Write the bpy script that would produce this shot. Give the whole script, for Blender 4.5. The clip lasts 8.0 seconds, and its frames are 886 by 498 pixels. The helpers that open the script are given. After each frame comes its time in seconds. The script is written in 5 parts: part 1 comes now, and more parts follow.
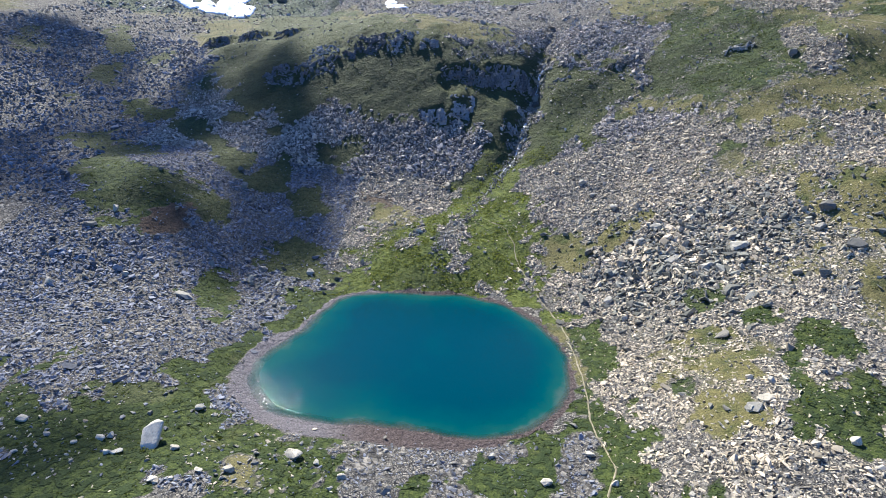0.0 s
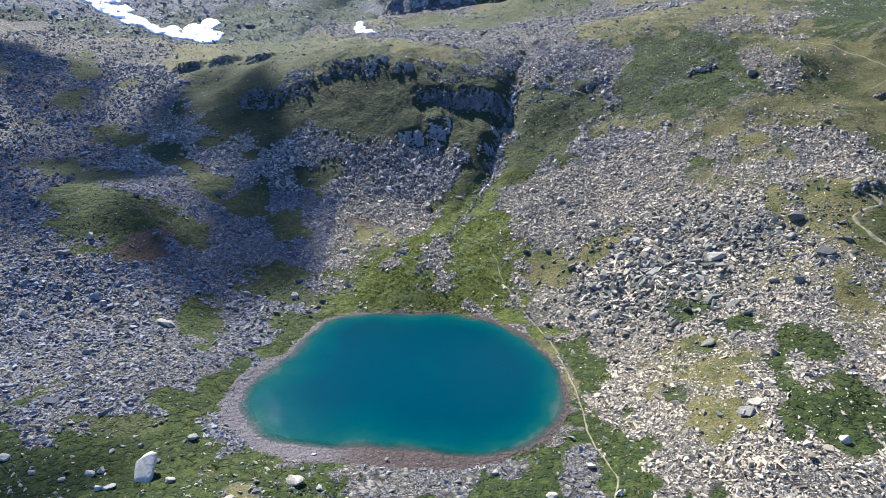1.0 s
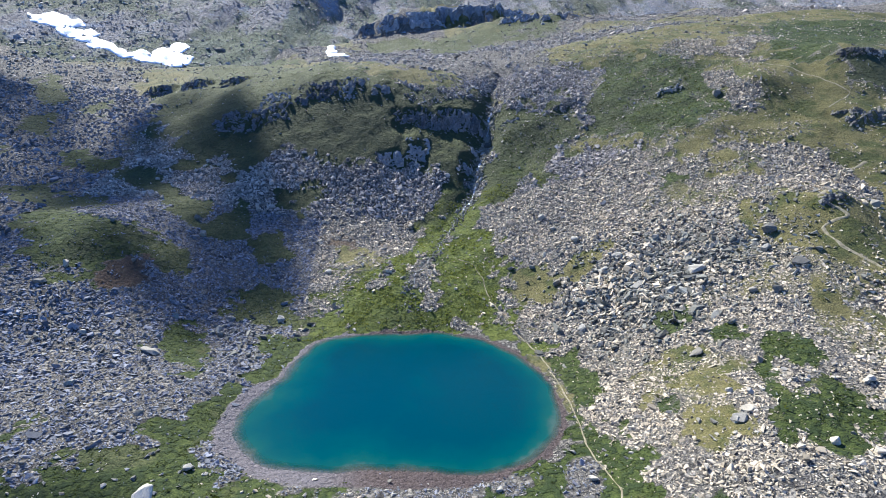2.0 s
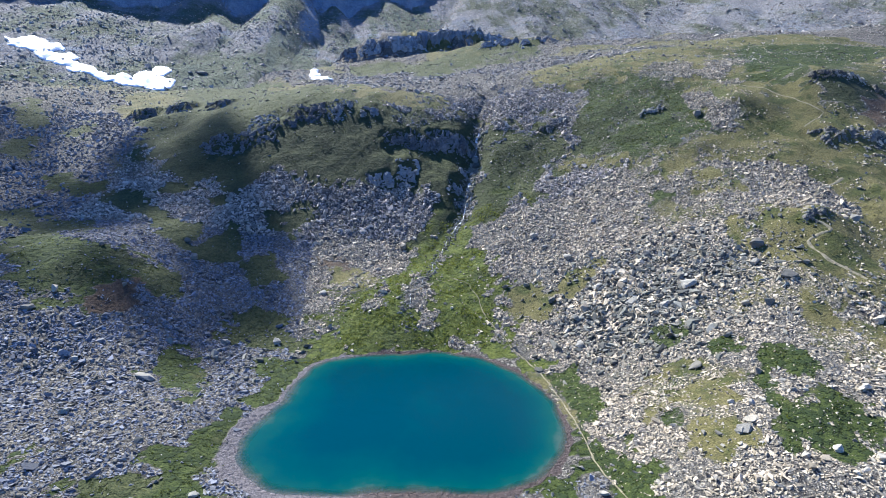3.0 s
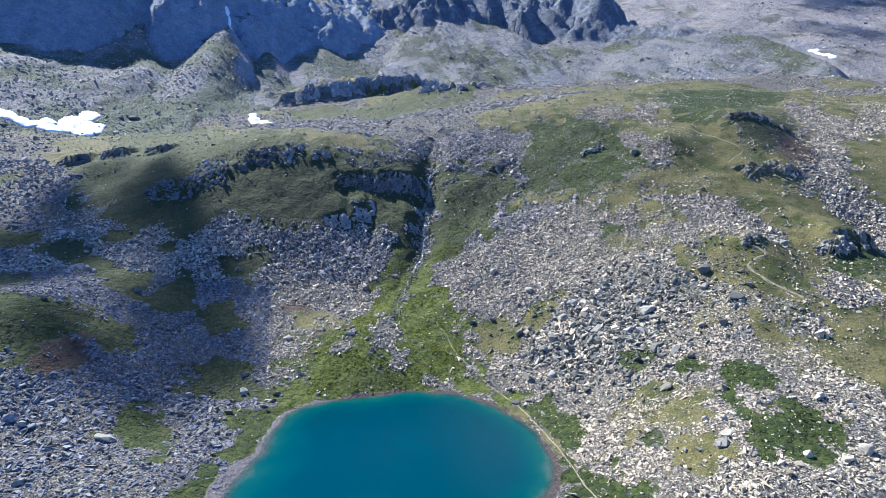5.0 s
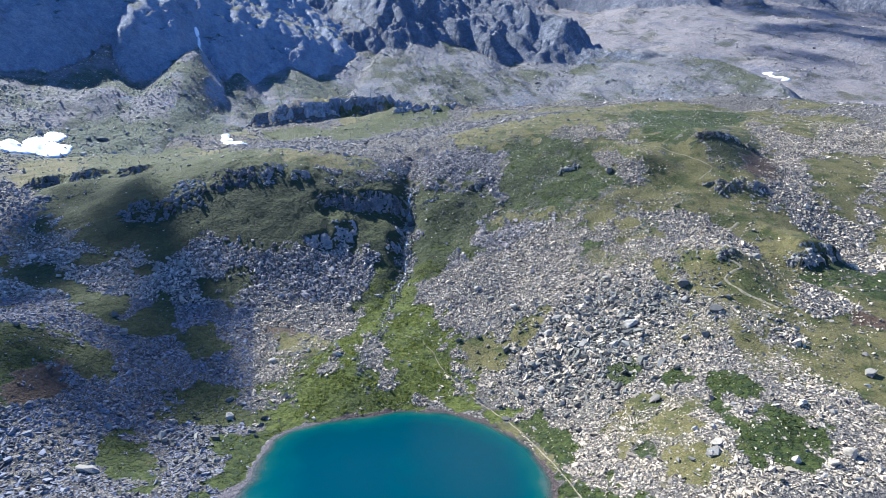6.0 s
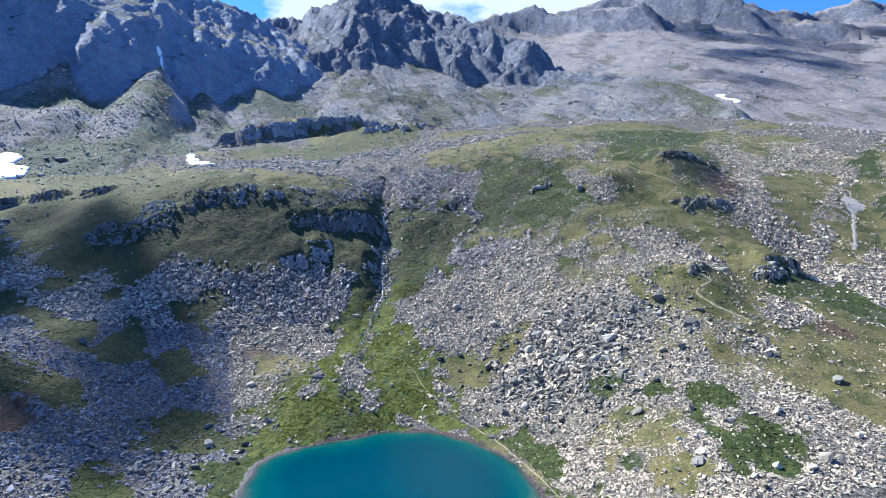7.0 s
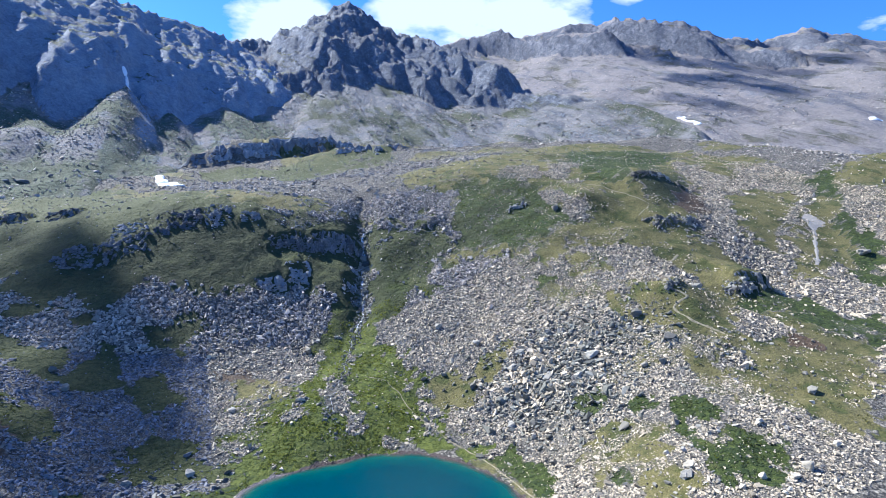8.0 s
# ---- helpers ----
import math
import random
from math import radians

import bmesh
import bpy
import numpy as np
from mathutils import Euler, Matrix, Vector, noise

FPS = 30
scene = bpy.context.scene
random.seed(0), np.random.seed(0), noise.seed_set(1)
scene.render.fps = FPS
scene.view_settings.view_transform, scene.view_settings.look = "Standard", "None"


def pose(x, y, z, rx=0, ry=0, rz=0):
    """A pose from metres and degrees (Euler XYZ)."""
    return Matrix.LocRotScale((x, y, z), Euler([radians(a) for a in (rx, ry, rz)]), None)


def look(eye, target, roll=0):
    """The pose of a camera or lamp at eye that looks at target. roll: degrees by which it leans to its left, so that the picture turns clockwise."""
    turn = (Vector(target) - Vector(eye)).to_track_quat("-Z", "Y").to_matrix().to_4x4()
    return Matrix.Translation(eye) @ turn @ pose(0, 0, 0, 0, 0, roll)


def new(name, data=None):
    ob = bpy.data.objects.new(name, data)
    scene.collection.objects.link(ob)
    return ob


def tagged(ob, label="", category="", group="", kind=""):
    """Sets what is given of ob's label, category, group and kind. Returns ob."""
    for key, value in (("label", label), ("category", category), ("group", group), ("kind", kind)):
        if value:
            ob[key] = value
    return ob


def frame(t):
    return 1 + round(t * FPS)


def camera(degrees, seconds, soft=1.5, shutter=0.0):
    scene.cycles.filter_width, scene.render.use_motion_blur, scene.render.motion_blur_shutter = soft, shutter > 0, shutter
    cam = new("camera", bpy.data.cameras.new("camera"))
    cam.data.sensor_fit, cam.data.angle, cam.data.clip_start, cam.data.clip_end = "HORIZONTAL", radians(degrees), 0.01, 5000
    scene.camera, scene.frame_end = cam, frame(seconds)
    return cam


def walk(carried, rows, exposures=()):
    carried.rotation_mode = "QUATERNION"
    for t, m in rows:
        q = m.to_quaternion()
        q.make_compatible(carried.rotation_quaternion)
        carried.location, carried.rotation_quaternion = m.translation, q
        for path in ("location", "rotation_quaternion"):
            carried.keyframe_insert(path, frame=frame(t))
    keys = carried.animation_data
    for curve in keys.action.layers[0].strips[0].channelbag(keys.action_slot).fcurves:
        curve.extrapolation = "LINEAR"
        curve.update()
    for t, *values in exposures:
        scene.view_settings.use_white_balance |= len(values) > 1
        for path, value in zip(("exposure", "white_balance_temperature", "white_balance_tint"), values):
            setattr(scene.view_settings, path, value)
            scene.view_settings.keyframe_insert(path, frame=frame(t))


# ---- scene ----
cam = camera(78.6, 8.0, soft=0.2)
PATH = [
    (0, (-0.649, 0.493, 68.837), (-0.689, 2.36, 68.12), 2.4),
    (0.5, (-3.189, -0.081, 68.628), (-3.17, 1.8, 67.95), 2.2),
    (1, (-5.797, -0.531, 68.293), (-5.722, 1.362, 67.655), 2.0),
    (1.5, (-8.447, -0.866, 68.062), (-8.31, 1.037, 67.462), 1.8),
    (3, (-16.286, -1.362, 67.34), (-16.023, 0.56, 66.855), 1.4),
    (3.5, (-19.053, -1.427, 67.193), (-18.743, 0.498, 66.745), 1.2),
    (4, (-21.487, -1.428, 66.996), (-21.122, 0.495, 66.586), 1.0),
    (4.5, (-24.114, -1.433, 66.807), (-23.674, 0.482, 66.436), 0.8),
    (6, (-31.764, -0.81, 66.292), (-31.154, 1.077, 66.03), 0.2),
    (6.5, (-34.097, -0.477, 66.243), (-33.425, 1.393, 66.016), 0.0),
    (7, (-36.431, -0.043, 66.272), (-35.7, 1.809, 66.079), -0.2),
    (7.5, (-38.706, 0.467, 66.268), (-37.92, 2.299, 66.112), -0.4),
    (8, (-40.908, 1.059, 66.26), (-40.071, 2.871, 66.14), -0.6),
]
walk(cam, [(t, look(eye, target, roll)) for t, eye, target, roll in PATH], exposures=((0.0, 1.11, 5500, 12), (4.0, 1.14, 5180, 12.5), (8.0, 1.22, 5150, 12.5)))

# ---- world, sun and exposure ----
SUN_AZIMUTH, SUN_HEIGHT = -30.0, 42.5          # degrees from straight ahead (+y), to the left; above the horizon
CLOUDS = ((8, 21, 7), (25, 22.5, 11), (34, 21, 9), (44, 22, 4), (-19, 38, 9), (120, 40, 14), (-110, 35, 12))
sky_world = bpy.data.worlds.new("sky")
scene.world = sky_world
sky_world.use_nodes = True


def build_sky():
    t = sky_world.node_tree
    t.nodes.clear()
    out = t.nodes.new("ShaderNodeOutputWorld")
    back = t.nodes.new("ShaderNodeBackground")
    sky = t.nodes.new("ShaderNodeTexSky")
    sky.sky_type, sky.sun_disc = "NISHITA", False
    sky.sun_elevation, sky.sun_rotation = radians(SUN_HEIGHT), radians(SUN_AZIMUTH)
    sky.altitude, sky.air_density, sky.dust_density, sky.ozone_density = 2300, 1.25, 1.3, 3.0
    # drifting fair-weather clouds, on a flat layer high above
    co = t.nodes.new("ShaderNodeTexCoord")
    sep = t.nodes.new("ShaderNodeSeparateXYZ")
    t.links.new(co.outputs["Generated"], sep.inputs[0])
    up = t.nodes.new("ShaderNodeMath")
    up.operation, up.inputs[1].default_value = "ADD", 0.12
    t.links.new(sep.outputs["Z"], up.inputs[0])
    flat = t.nodes.new("ShaderNodeCombineXYZ")
    for axis in "XY":
        div = t.nodes.new("ShaderNodeMath")
        div.operation = "DIVIDE"
        t.links.new(sep.outputs[axis], div.inputs[0])
        t.links.new(up.outputs[0], div.inputs[1])
        t.links.new(div.outputs[0], flat.inputs[axis])
    cloud = t.nodes.new("ShaderNodeTexNoise")
    cloud.inputs["Scale"].default_value, cloud.inputs["Detail"].default_value = 2.6, 8.0
    cloud.inputs["Roughness"].default_value = 0.55
    shift = t.nodes.new("ShaderNodeVectorMath")
    shift.operation, shift.inputs[1].default_value = "ADD", (3.2, 0.6, 0.0)
    t.links.new(flat.outputs[0], shift.inputs[0])
    t.links.new(shift.outputs[0], cloud.inputs["Vector"])
    # the banks of cloud: azimuth and height in degrees, cosine of their radius
    banks = None
    for az, el, wide in CLOUDS:
        a, e = radians(az), radians(el)
        dot = t.nodes.new("ShaderNodeVectorMath")
        dot.operation, dot.inputs[1].default_value = "DOT_PRODUCT", (math.sin(a) * math.cos(e), math.cos(a) * math.cos(e), math.sin(e))
        t.links.new(co.outputs["Generated"], dot.inputs[0])
        near = t.nodes.new("ShaderNodeMapRange")
        near.interpolation_type = "SMOOTHSTEP"
        near.inputs["From Min"].default_value, near.inputs["From Max"].default_value = math.cos(radians(wide)), 1.0
        t.links.new(dot.outputs["Value"], near.inputs["Value"])
        if banks is None:
            banks = near.outputs[0]
        else:
            top = t.nodes.new("ShaderNodeMath")
            top.operation = "MAXIMUM"
            t.links.new(banks, top.inputs[0])
            t.links.new(near.outputs[0], top.inputs[1])
            banks = top.outputs[0]
    sumup = t.nodes.new("ShaderNodeMath")
    sumup.operation, sumup.inputs[1].default_value = "MULTIPLY_ADD", 0.34
    t.links.new(banks, sumup.inputs[0])
    t.links.new(cloud.outputs["Fac"], sumup.inputs[2])
    ramp = t.nodes.new("ShaderNodeValToRGB")
    ramp.color_ramp.elements[0].position, ramp.color_ramp.elements[1].position = 0.66, 0.78
    t.links.new(sumup.outputs[0], ramp.inputs[0])
    mix = t.nodes.new("ShaderNodeMix")
    mix.data_type = "RGBA"
    t.links.new(ramp.outputs[0], mix.inputs["Factor"])
    # thin dry air of the high mountains: a deeper blue
    deepen = t.nodes.new("ShaderNodeMix")
    deepen.data_type, deepen.blend_type, deepen.inputs[0].default_value = "RGBA", "MULTIPLY", 1.0
    deepen.inputs[7].default_value = (0.63, 0.98, 1.50, 1)
    t.links.new(sky.outputs[0], deepen.inputs[6])
    t.links.new(deepen.outputs[2], mix.inputs[6])
    mix.inputs[7].default_value = (7.0, 7.4, 8.0, 1)
    t.links.new(mix.outputs[2], back.inputs["Color"])
    back.inputs["Strength"].default_value = 0.061
    t.links.new(back.outputs[0], out.inputs[0])


build_sky()
sun = new("sun", bpy.data.lights.new("sun", "SUN"))
sun.data.energy, sun.data.angle, sun.data.color = 5.7, radians(0.53), (1.0, 0.895, 0.70)
_sa, _sh = radians(SUN_AZIMUTH), radians(SUN_HEIGHT)
sun.matrix_world = look((math.sin(_sa) * math.cos(_sh) * 500, math.cos(_sa) * math.cos(_sh) * 500, 500 * math.sin(_sh) + 60), (0, 0, 60))


# ---- landform ----
def lattice(i, j, seed):
    n = (i.astype(np.int64) * 374761393 + j.astype(np.int64) * 668265263 + seed * 974711) & 0xFFFFFFFF
    n = ((n ^ (n >> 13)) * 1274126177) & 0xFFFFFFFF
    n = ((n ^ (n >> 16)) * 2246822519) & 0xFFFFFFFF
    return ((n ^ (n >> 15)) & 0xFFFF) / 65535.0


def grain(x, y, seed=0):
    """Smooth noise from -1 to 1, one cell a unit."""
    i, j = np.floor(x), np.floor(y)
    u, v = x - i, y - j
    u, v = u * u * u * (u * (u * 6 - 15) + 10), v * v * v * (v * (v * 6 - 15) + 10)
    a, b = lattice(i, j, seed), lattice(i + 1, j, seed)
    c, d = lattice(i, j + 1, seed), lattice(i + 1, j + 1, seed)
    return 2 * (a + (b - a) * u + (c - a) * v + (a - b - c + d) * u * v) - 1


def fractal(x, y, size, octaves=4, seed=0, rough=0.5):
    total, weight = 0.0, 1.0
    for k in range(octaves):
        ca, sa = math.cos(0.6 + k), math.sin(0.6 + k)
        total = total + weight * grain((x * ca - y * sa) / size + 7.3 * k, (x * sa + y * ca) / size - 3.1 * k, seed + k)
        size, weight = size / 2.03, weight * rough
    return total


def ridged(x, y, size, octaves=5, seed=0):
    total, weight = 0.0, 1.0
    for k in range(octaves):
        total = total + weight * (1 - 2 * np.abs(grain(x / size + 3.7 * k, y / size + 1.9 * k, seed + k)))
        size, weight = size / 2.1, weight * 0.66
    return total


def ramp01(a, b, v):
    t = np.clip((v - a) / (b - a), 0, 1)
    return t * t * (3 - 2 * t)


LAKE = (-9.0, 112.0)
SHORE = (33.6, -0.2, 1.42, -2.09, 0.43, 1.84, -0.32, -1.72, -0.88, -0.48, 0.4, -0.14, 0.21)   # harmonics of the shore's radius
# the bowl round the lake: rings of spline heights, from the lake bed outwards, every 20 degrees clockwise from straight ahead
BED = (-5.5, -4.7, -2.7, -0.8, 0.1, 0.4, 1.2, 1.4, 0.2, -1.1, -2.1, -2.5, -2.6, -2.5, -1.7, -1.2, -2.1, -4.2)
BANK = (-0.5, -0.2, 0, -0.1, -0.3, -0.7, -0.5, -0.2, 0, -0.2, -0.4, -0.2, 0, -0.1, 0, 0.3, 0.3, -0.1)
MEADOW = (7.7, 5.4, 2.6, 1.1, 0.5, 2.8, 0.5, -1.2, 0.4, 1.7, 3.7, 3.1, 2.4, 3.3, 1.9, -0.2, 0.8, 4.5)
FOOT = (12.8, 11.6, 10.3, 12.6, 12.3, 14.3, 10.9, 6.1, 2.8, 2.9, 4.7, 3.5, 3.6, 5.3, 3.7, 0.1, 2.4, 7.7)
APRON = (14.7, 21.1, 23.5, 23, 23.7, 18.2, 11.8, 6, 2.4, 2.2, 2.3, 2.1, 3.8, 5.6, 6.8, 12.4, 16, 14.9)
SLOPE = (39.9, 39.2, 42.8, 42.8, 39.3, 17.9, 8.6, 1.6, -2.2, -2.3, -2.1, -0.5, 5.1, 10.4, 16.6, 26.5, 25.8, 32.1)
LIP = (83.9, 72.3, 76.4, 63.1, 33.1, 18.6, 12.3, -1.3, -10.3, -11.1, -11.3, -7, 8.6, 19.1, 21.6, 23.9, 34.2, 68.8)
SHELF = (84.6, 93.9, 108.4, 90.1, 37.5, 23.3, 15.4, -5.4, -21.2, -24.7, -25.6, -18.5, 6.4, 30, 37.3, 36, 48.9, 76.3)
UPPER = (91.7, 100.1, 117.1, 100.8, 63.6, 52.8, 29.2, -13.5, -36.4, -36.6, -37.9, -37.6, 2.4, 55.1, 69.3, 72.2, 72.1, 77.7)
TALUS = (107.6, 135.5, 143.8, 127.7, 100.6, 66.3, 31.6, -7.5, -41.3, -55.1, -51.2, -21.6, 18.1, 54.8, 88.9, 96.2, 92.7, 84.1)
OUTER = (172.4, 176.3, 168.3, 152.6, 122.2, 89.1, 34.3, -23.8, -55.3, -64.2, -59, -41, 22, 102.7, 137.8, 145.9, 128.8, 126.5)
BOWL = np.array([BED, BANK, MEADOW, FOOT, APRON, SLOPE, LIP, SHELF, UPPER, TALUS, OUTER])
# knolls and hollows on it: x, y, rise, radius
KNOLLS = (
    (186, 228, 8, 22), (-9, 564, 4, 26), (117, 539, -6, 24), (-76, 246, -2.5, 11), (-63, 550, -6, 26), 
    (184, 155, -3, 14), (225, 226, -5, 14), (-43, 275, 4, 40), (144, 224, 4.4, 11), (119, 143, 3.4, 11),
    (-114, 287, -3, 12), (-103, 173, 3.6, 16),
)


def shore_radius(b):
    return SHORE[0] + sum(SHORE[2 * k - 1] * np.cos(k * b) + SHORE[2 * k] * np.sin(k * b) for k in range(1, 7))


def shore_distance(x, y):
    """Metres outwards from the lake's edge (inside: minus), and the bearing from its middle."""
    b = np.arctan2(x - LAKE[0], y - LAKE[1])
    rough = 0.5 * fractal(x, y, 6.0, 3, 40)
    return np.hypot(x - LAKE[0], y - LAKE[1]) - shore_radius(b) + rough, b


def spline4(t):
    return ((1 - t) ** 3 / 6, (3 * t ** 3 - 6 * t * t + 4) / 6, (-3 * t ** 3 + 3 * t * t + 3 * t + 1) / 6, t ** 3 / 6)


def bowl(x, y):
    d, b = shore_distance(x, y)
    u = np.clip(np.log1p(np.maximum(d, 0) / 40) / 0.3, 0, 7.999)
    i = np.floor(u).astype(int)
    a = (np.degrees(b) % 360) / 20
    j = np.floor(a).astype(int)
    z, wu, wb = 0.0, spline4(u - i), spline4(a - j)
    for p in range(4):
        for q in range(4):
            z = z + wu[p] * wb[q] * BOWL[i + p, (j + q - 1) % 18]
    return z, d


def stream_x(y):
    """The stream's line, from the lake's head to the lip of the headwall."""
    return np.interp(y, (143, 160, 178, 195, 215, 235, 250, 266, 300), (-5, -6, 2, 10, 21, 28, 33, 37, 46)) + 1.2 * grain(y / 7.0, y * 0 + 2.5, 5)


# rock steps in the slopes: x, y of the brow's middle, half width, height, depth
RAVINE_CLIFFS = (
    (-1, 255, 9.5, 8, 6), (9, 254, 9.5, 11, 7), (19, 255, 9.5, 13, 7), (28, 256, 6.5, 13, 7), (-7, 235, 10, 9, 6), (0, 240, 5, 8, 6),
    (42, 249, 4, 3, 3), (26, 242, 3.6, 7, 5), (20, 231, 3, 5, 4),
)
LIP_CLIFFS = (
    (-75, 260, 17, 3.4, 11), (-65, 270, 6.5, 2.5, 9), (-46.5, 269, 9, 2.6, 12), (-30, 271, 5.5, 2.6, 14), (-16, 267, 4.5, 2, 6.5),
    (-138, 318, 8, 9, 8), (-119, 322, 7.5, 8, 8), (-97, 312, 9, 7, 7),
)
EAST_CLIFFS = (
    (150, 143, 7, 8, 6), (161, 143, 8, 13, 8), (146, 143, 5, 4, 4), (167, 193, 8, 6, 5), (160, 197, 5, 4, 4), (177, 190, 5, 5, 4),
    (184, 226, 9, 5, 5), (196, 226, 8, 5, 5), (208, 222, 5, 5, 4), (117, 144, 6, 2.4, 3.5), (68, 249, 7, 2.4, 3), (110, 238, 6, 3, 4),
)
BANDS = (
    (-26, 546, 26, 20, 15), (8, 548, 30, 30, 17), (44, 554, 30, 32, 17), (76, 564, 24, 26, 15), (100, 574, 18, 14, 11), (102, 506, 22, 13, 11), (134, 490, 20, 12, 10),
)


def cliff_steps(x, y):
    """The rock steps: how far the ground drops below their brows, and how far it swells behind them."""
    fall, swell = np.zeros(x.shape), np.zeros(x.shape)
    ravine = len(RAVINE_CLIFFS)
    for k, (cx, cy, hw, hh, hd) in enumerate(RAVINE_CLIFFS + LIP_CLIFFS + EAST_CLIFFS + BANDS):
        near = (np.abs(x - cx) < 1.6 * hw) & (y > cy - 4.5 * hd) & (y < cy + 4.5 * hd)
        if not near.any():
            continue
        px, py = x[near], y[near]
        u, v = (px - cx) / hw, (py - cy) / hd
        v = v + (0.20 if hd >= 10 else 0.36) * fractal(px, 0 * u, 1.1 * hd, 4, 900 + k, 0.6) + 0.16 * fractal(px, py, 0.4 * hd, 3, 960 + k)
        ends = 1 - ramp01(0.50, 1.15, np.abs(u) + 0.30 * fractal(px, py, 0.6 * hd, 3, 930 + k))
        low = 0.5 + 0.35 * fractal(px, 0 * u, 0.9 * hd, 2, 990 + k)
        face = (1 - low) * ramp01(0.08, -0.16, v) + low * ramp01(-0.30, -0.56, v)
        if k < ravine:
            fall[near] = np.maximum(fall[near], 0.32 * hh * ends * face * (1 - ramp01(-0.56, -3.4, v)))
        else:
            swell[near] = np.maximum(swell[near], 0.42 * hh * ends * (1 - face) * (1 - ramp01(0.1, 3.2, v)))
    return fall, swell


def height(x, y):
    x, y = np.asarray(x, float), np.asarray(y, float)
    z, d = bowl(x, y)
    for kx, ky, rise, r in KNOLLS:
        z = z + rise * np.exp(-((x - kx) ** 2 + (y - ky) ** 2) / r ** 2)
    # the stream's ravine through the headwall
    cut = ramp01(186, 225, y) * (1 - ramp01(262, 300, y))
    z = z - 5.5 * cut * np.exp(-((x - stream_x(y)) / 7.0) ** 2)
    far = np.clip(d / 40, 0, 1)
    z = z + far * (1.3 * fractal(x, y, 38.0, 3, 3) + 0.45 * fractal(x, y, 9.0, 3, 9))
    # the scarp above the shelf that carries the far rock band
    span = ramp01(-60, 0, x) * (1 - ramp01(170, 230, x))
    z = z + 11.0 * span * ramp01(540, 566, y - 0.12 * x + 7 * grain(x / 40.0, y * 0, 12)) * (1 - ramp01(620, 740, y))
    # humps of the shelf above the lip and of the far slopes
    z = z + 5.0 * ramp01(250, 420, d) * fractal(x, y, 90.0, 4, 17)
    fall, swell = cliff_steps(x, y)
    z = z - fall + swell
    z = np.maximum(z, 0.07 * np.clip(d, 0, 12) + 0.04)
    bed = -np.clip(-d * 0.22, 0, 7) + 0.04
    return np.where(d < 0, bed, z)


# ---- end of landform ----


# ---- what covers the ground: g grass, m fresh meadow, h dark heath, d dry turf, s scree, r red-brown soil; how much of it, and the outline of the patch ----
COVER = []


def patch(kind, share, *outline):
    """A patch of ground cover inside a closed outline x, y, x, y ..., whose corners are rounded off."""
    p = np.array(outline, float).reshape(-1, 2)
    q = np.roll(p, -1, axis=0)
    ring = np.stack([0.75 * p + 0.25 * q, 0.25 * p + 0.75 * q], axis=1).reshape(-1, 2)
    area = 0.5 * abs(float(np.sum(p[:, 0] * q[:, 1] - q[:, 0] * p[:, 1])))
    COVER.append((kind, share, ring, 4 * area / float(np.sum(np.hypot(*(q - p).T)))))


# the far shelf and the eastern shoulder
patch("d", 0.9, -168, 498, -132, 488, -70, 447, -12, 290, 14, 294, 27, 274, 37, 269, 53, 261, 75, 247, 74, 239, 59, 246, 37, 266, 14, 265, -14, 270, -50, 282, -107, 351, -131, 352)
patch("g", 0.8, -166, 492, -149, 506, -97, 466, -75, 418, -111, 407, -145, 406)
patch("d", 1, 66, 301, 111, 350, 148, 345, 266, 401, 341, 294, 302, 251, 262, 233, 235, 215, 202, 184, 193, 165, 168, 133, 167, 101, 97, 67, 96, 81, 88, 97, 81, 107, 94, 113, 91, 129, 87, 143, 101, 150, 111, 163, 100, 184, 89, 202, 72, 218, 62, 221, 55, 223, 72, 235, 78, 245, 85, 268, 73, 280)
patch("g", 0.85, 76, 242, 91, 263, 104, 278, 126, 270, 133, 248, 131, 224, 128, 213, 110, 207, 96, 208, 79, 219, 69, 229)
patch("g", 1, 218, 339, 267, 326, 299, 316, 259, 284, 180, 230, 166, 232, 162, 245, 165, 275)
patch("h", 1, 219, 269, 227, 254, 247, 250, 206, 211, 180, 203, 172, 217)
patch("s", 0.75, 130, 251, 134, 236, 139, 213, 130, 211, 126, 225)
patch("s", 0.9, 157, 279, 180, 280, 157, 249, 145, 248, 141, 262)
patch("s", 0.5, 122, 284, 152, 286, 141, 260, 124, 258)
patch("s", 0.6, 64, 302, 73, 279, 85, 268, 76, 244, 69, 249, 50, 261, 30, 275, 35, 294)
# the stony gully east of the shoulder
patch("s", 1, 378, 229, 341, 230, 302, 206, 284, 208, 273, 226, 297, 251, 344, 301)
patch("s", 1, 266, 278, 277, 258, 261, 229, 227, 206, 204, 183, 198, 167, 196, 151, 202, 143, 215, 131, 195, 117, 170, 114, 171, 126, 174, 137, 183, 158, 178, 168, 177, 179, 182, 190, 217, 216, 238, 242)
patch("d", 1, 267, 228, 290, 204, 251, 185, 210, 164, 201, 167, 212, 183, 231, 205)
patch("g", 1, 339, 227, 346, 217, 306, 191, 289, 174, 266, 155, 259, 147, 218, 126, 213, 138, 238, 162, 263, 182, 296, 205)
patch("s", 1, 259, 191, 270, 191, 243, 176, 212, 162, 206, 164)
patch("s", 1, 343, 217, 350, 210, 297, 178, 278, 156, 267, 157, 284, 177)
patch("d", 1, 355, 220, 404, 232, 411, 223, 339, 187, 328, 189, 334, 205)
patch("g", 0.9, 159, 130, 179, 129, 172, 115, 193, 114, 167, 101, 157, 107, 147, 114)
patch("g", 1, 156, 142, 170, 139, 159, 126, 139, 125, 140, 135)
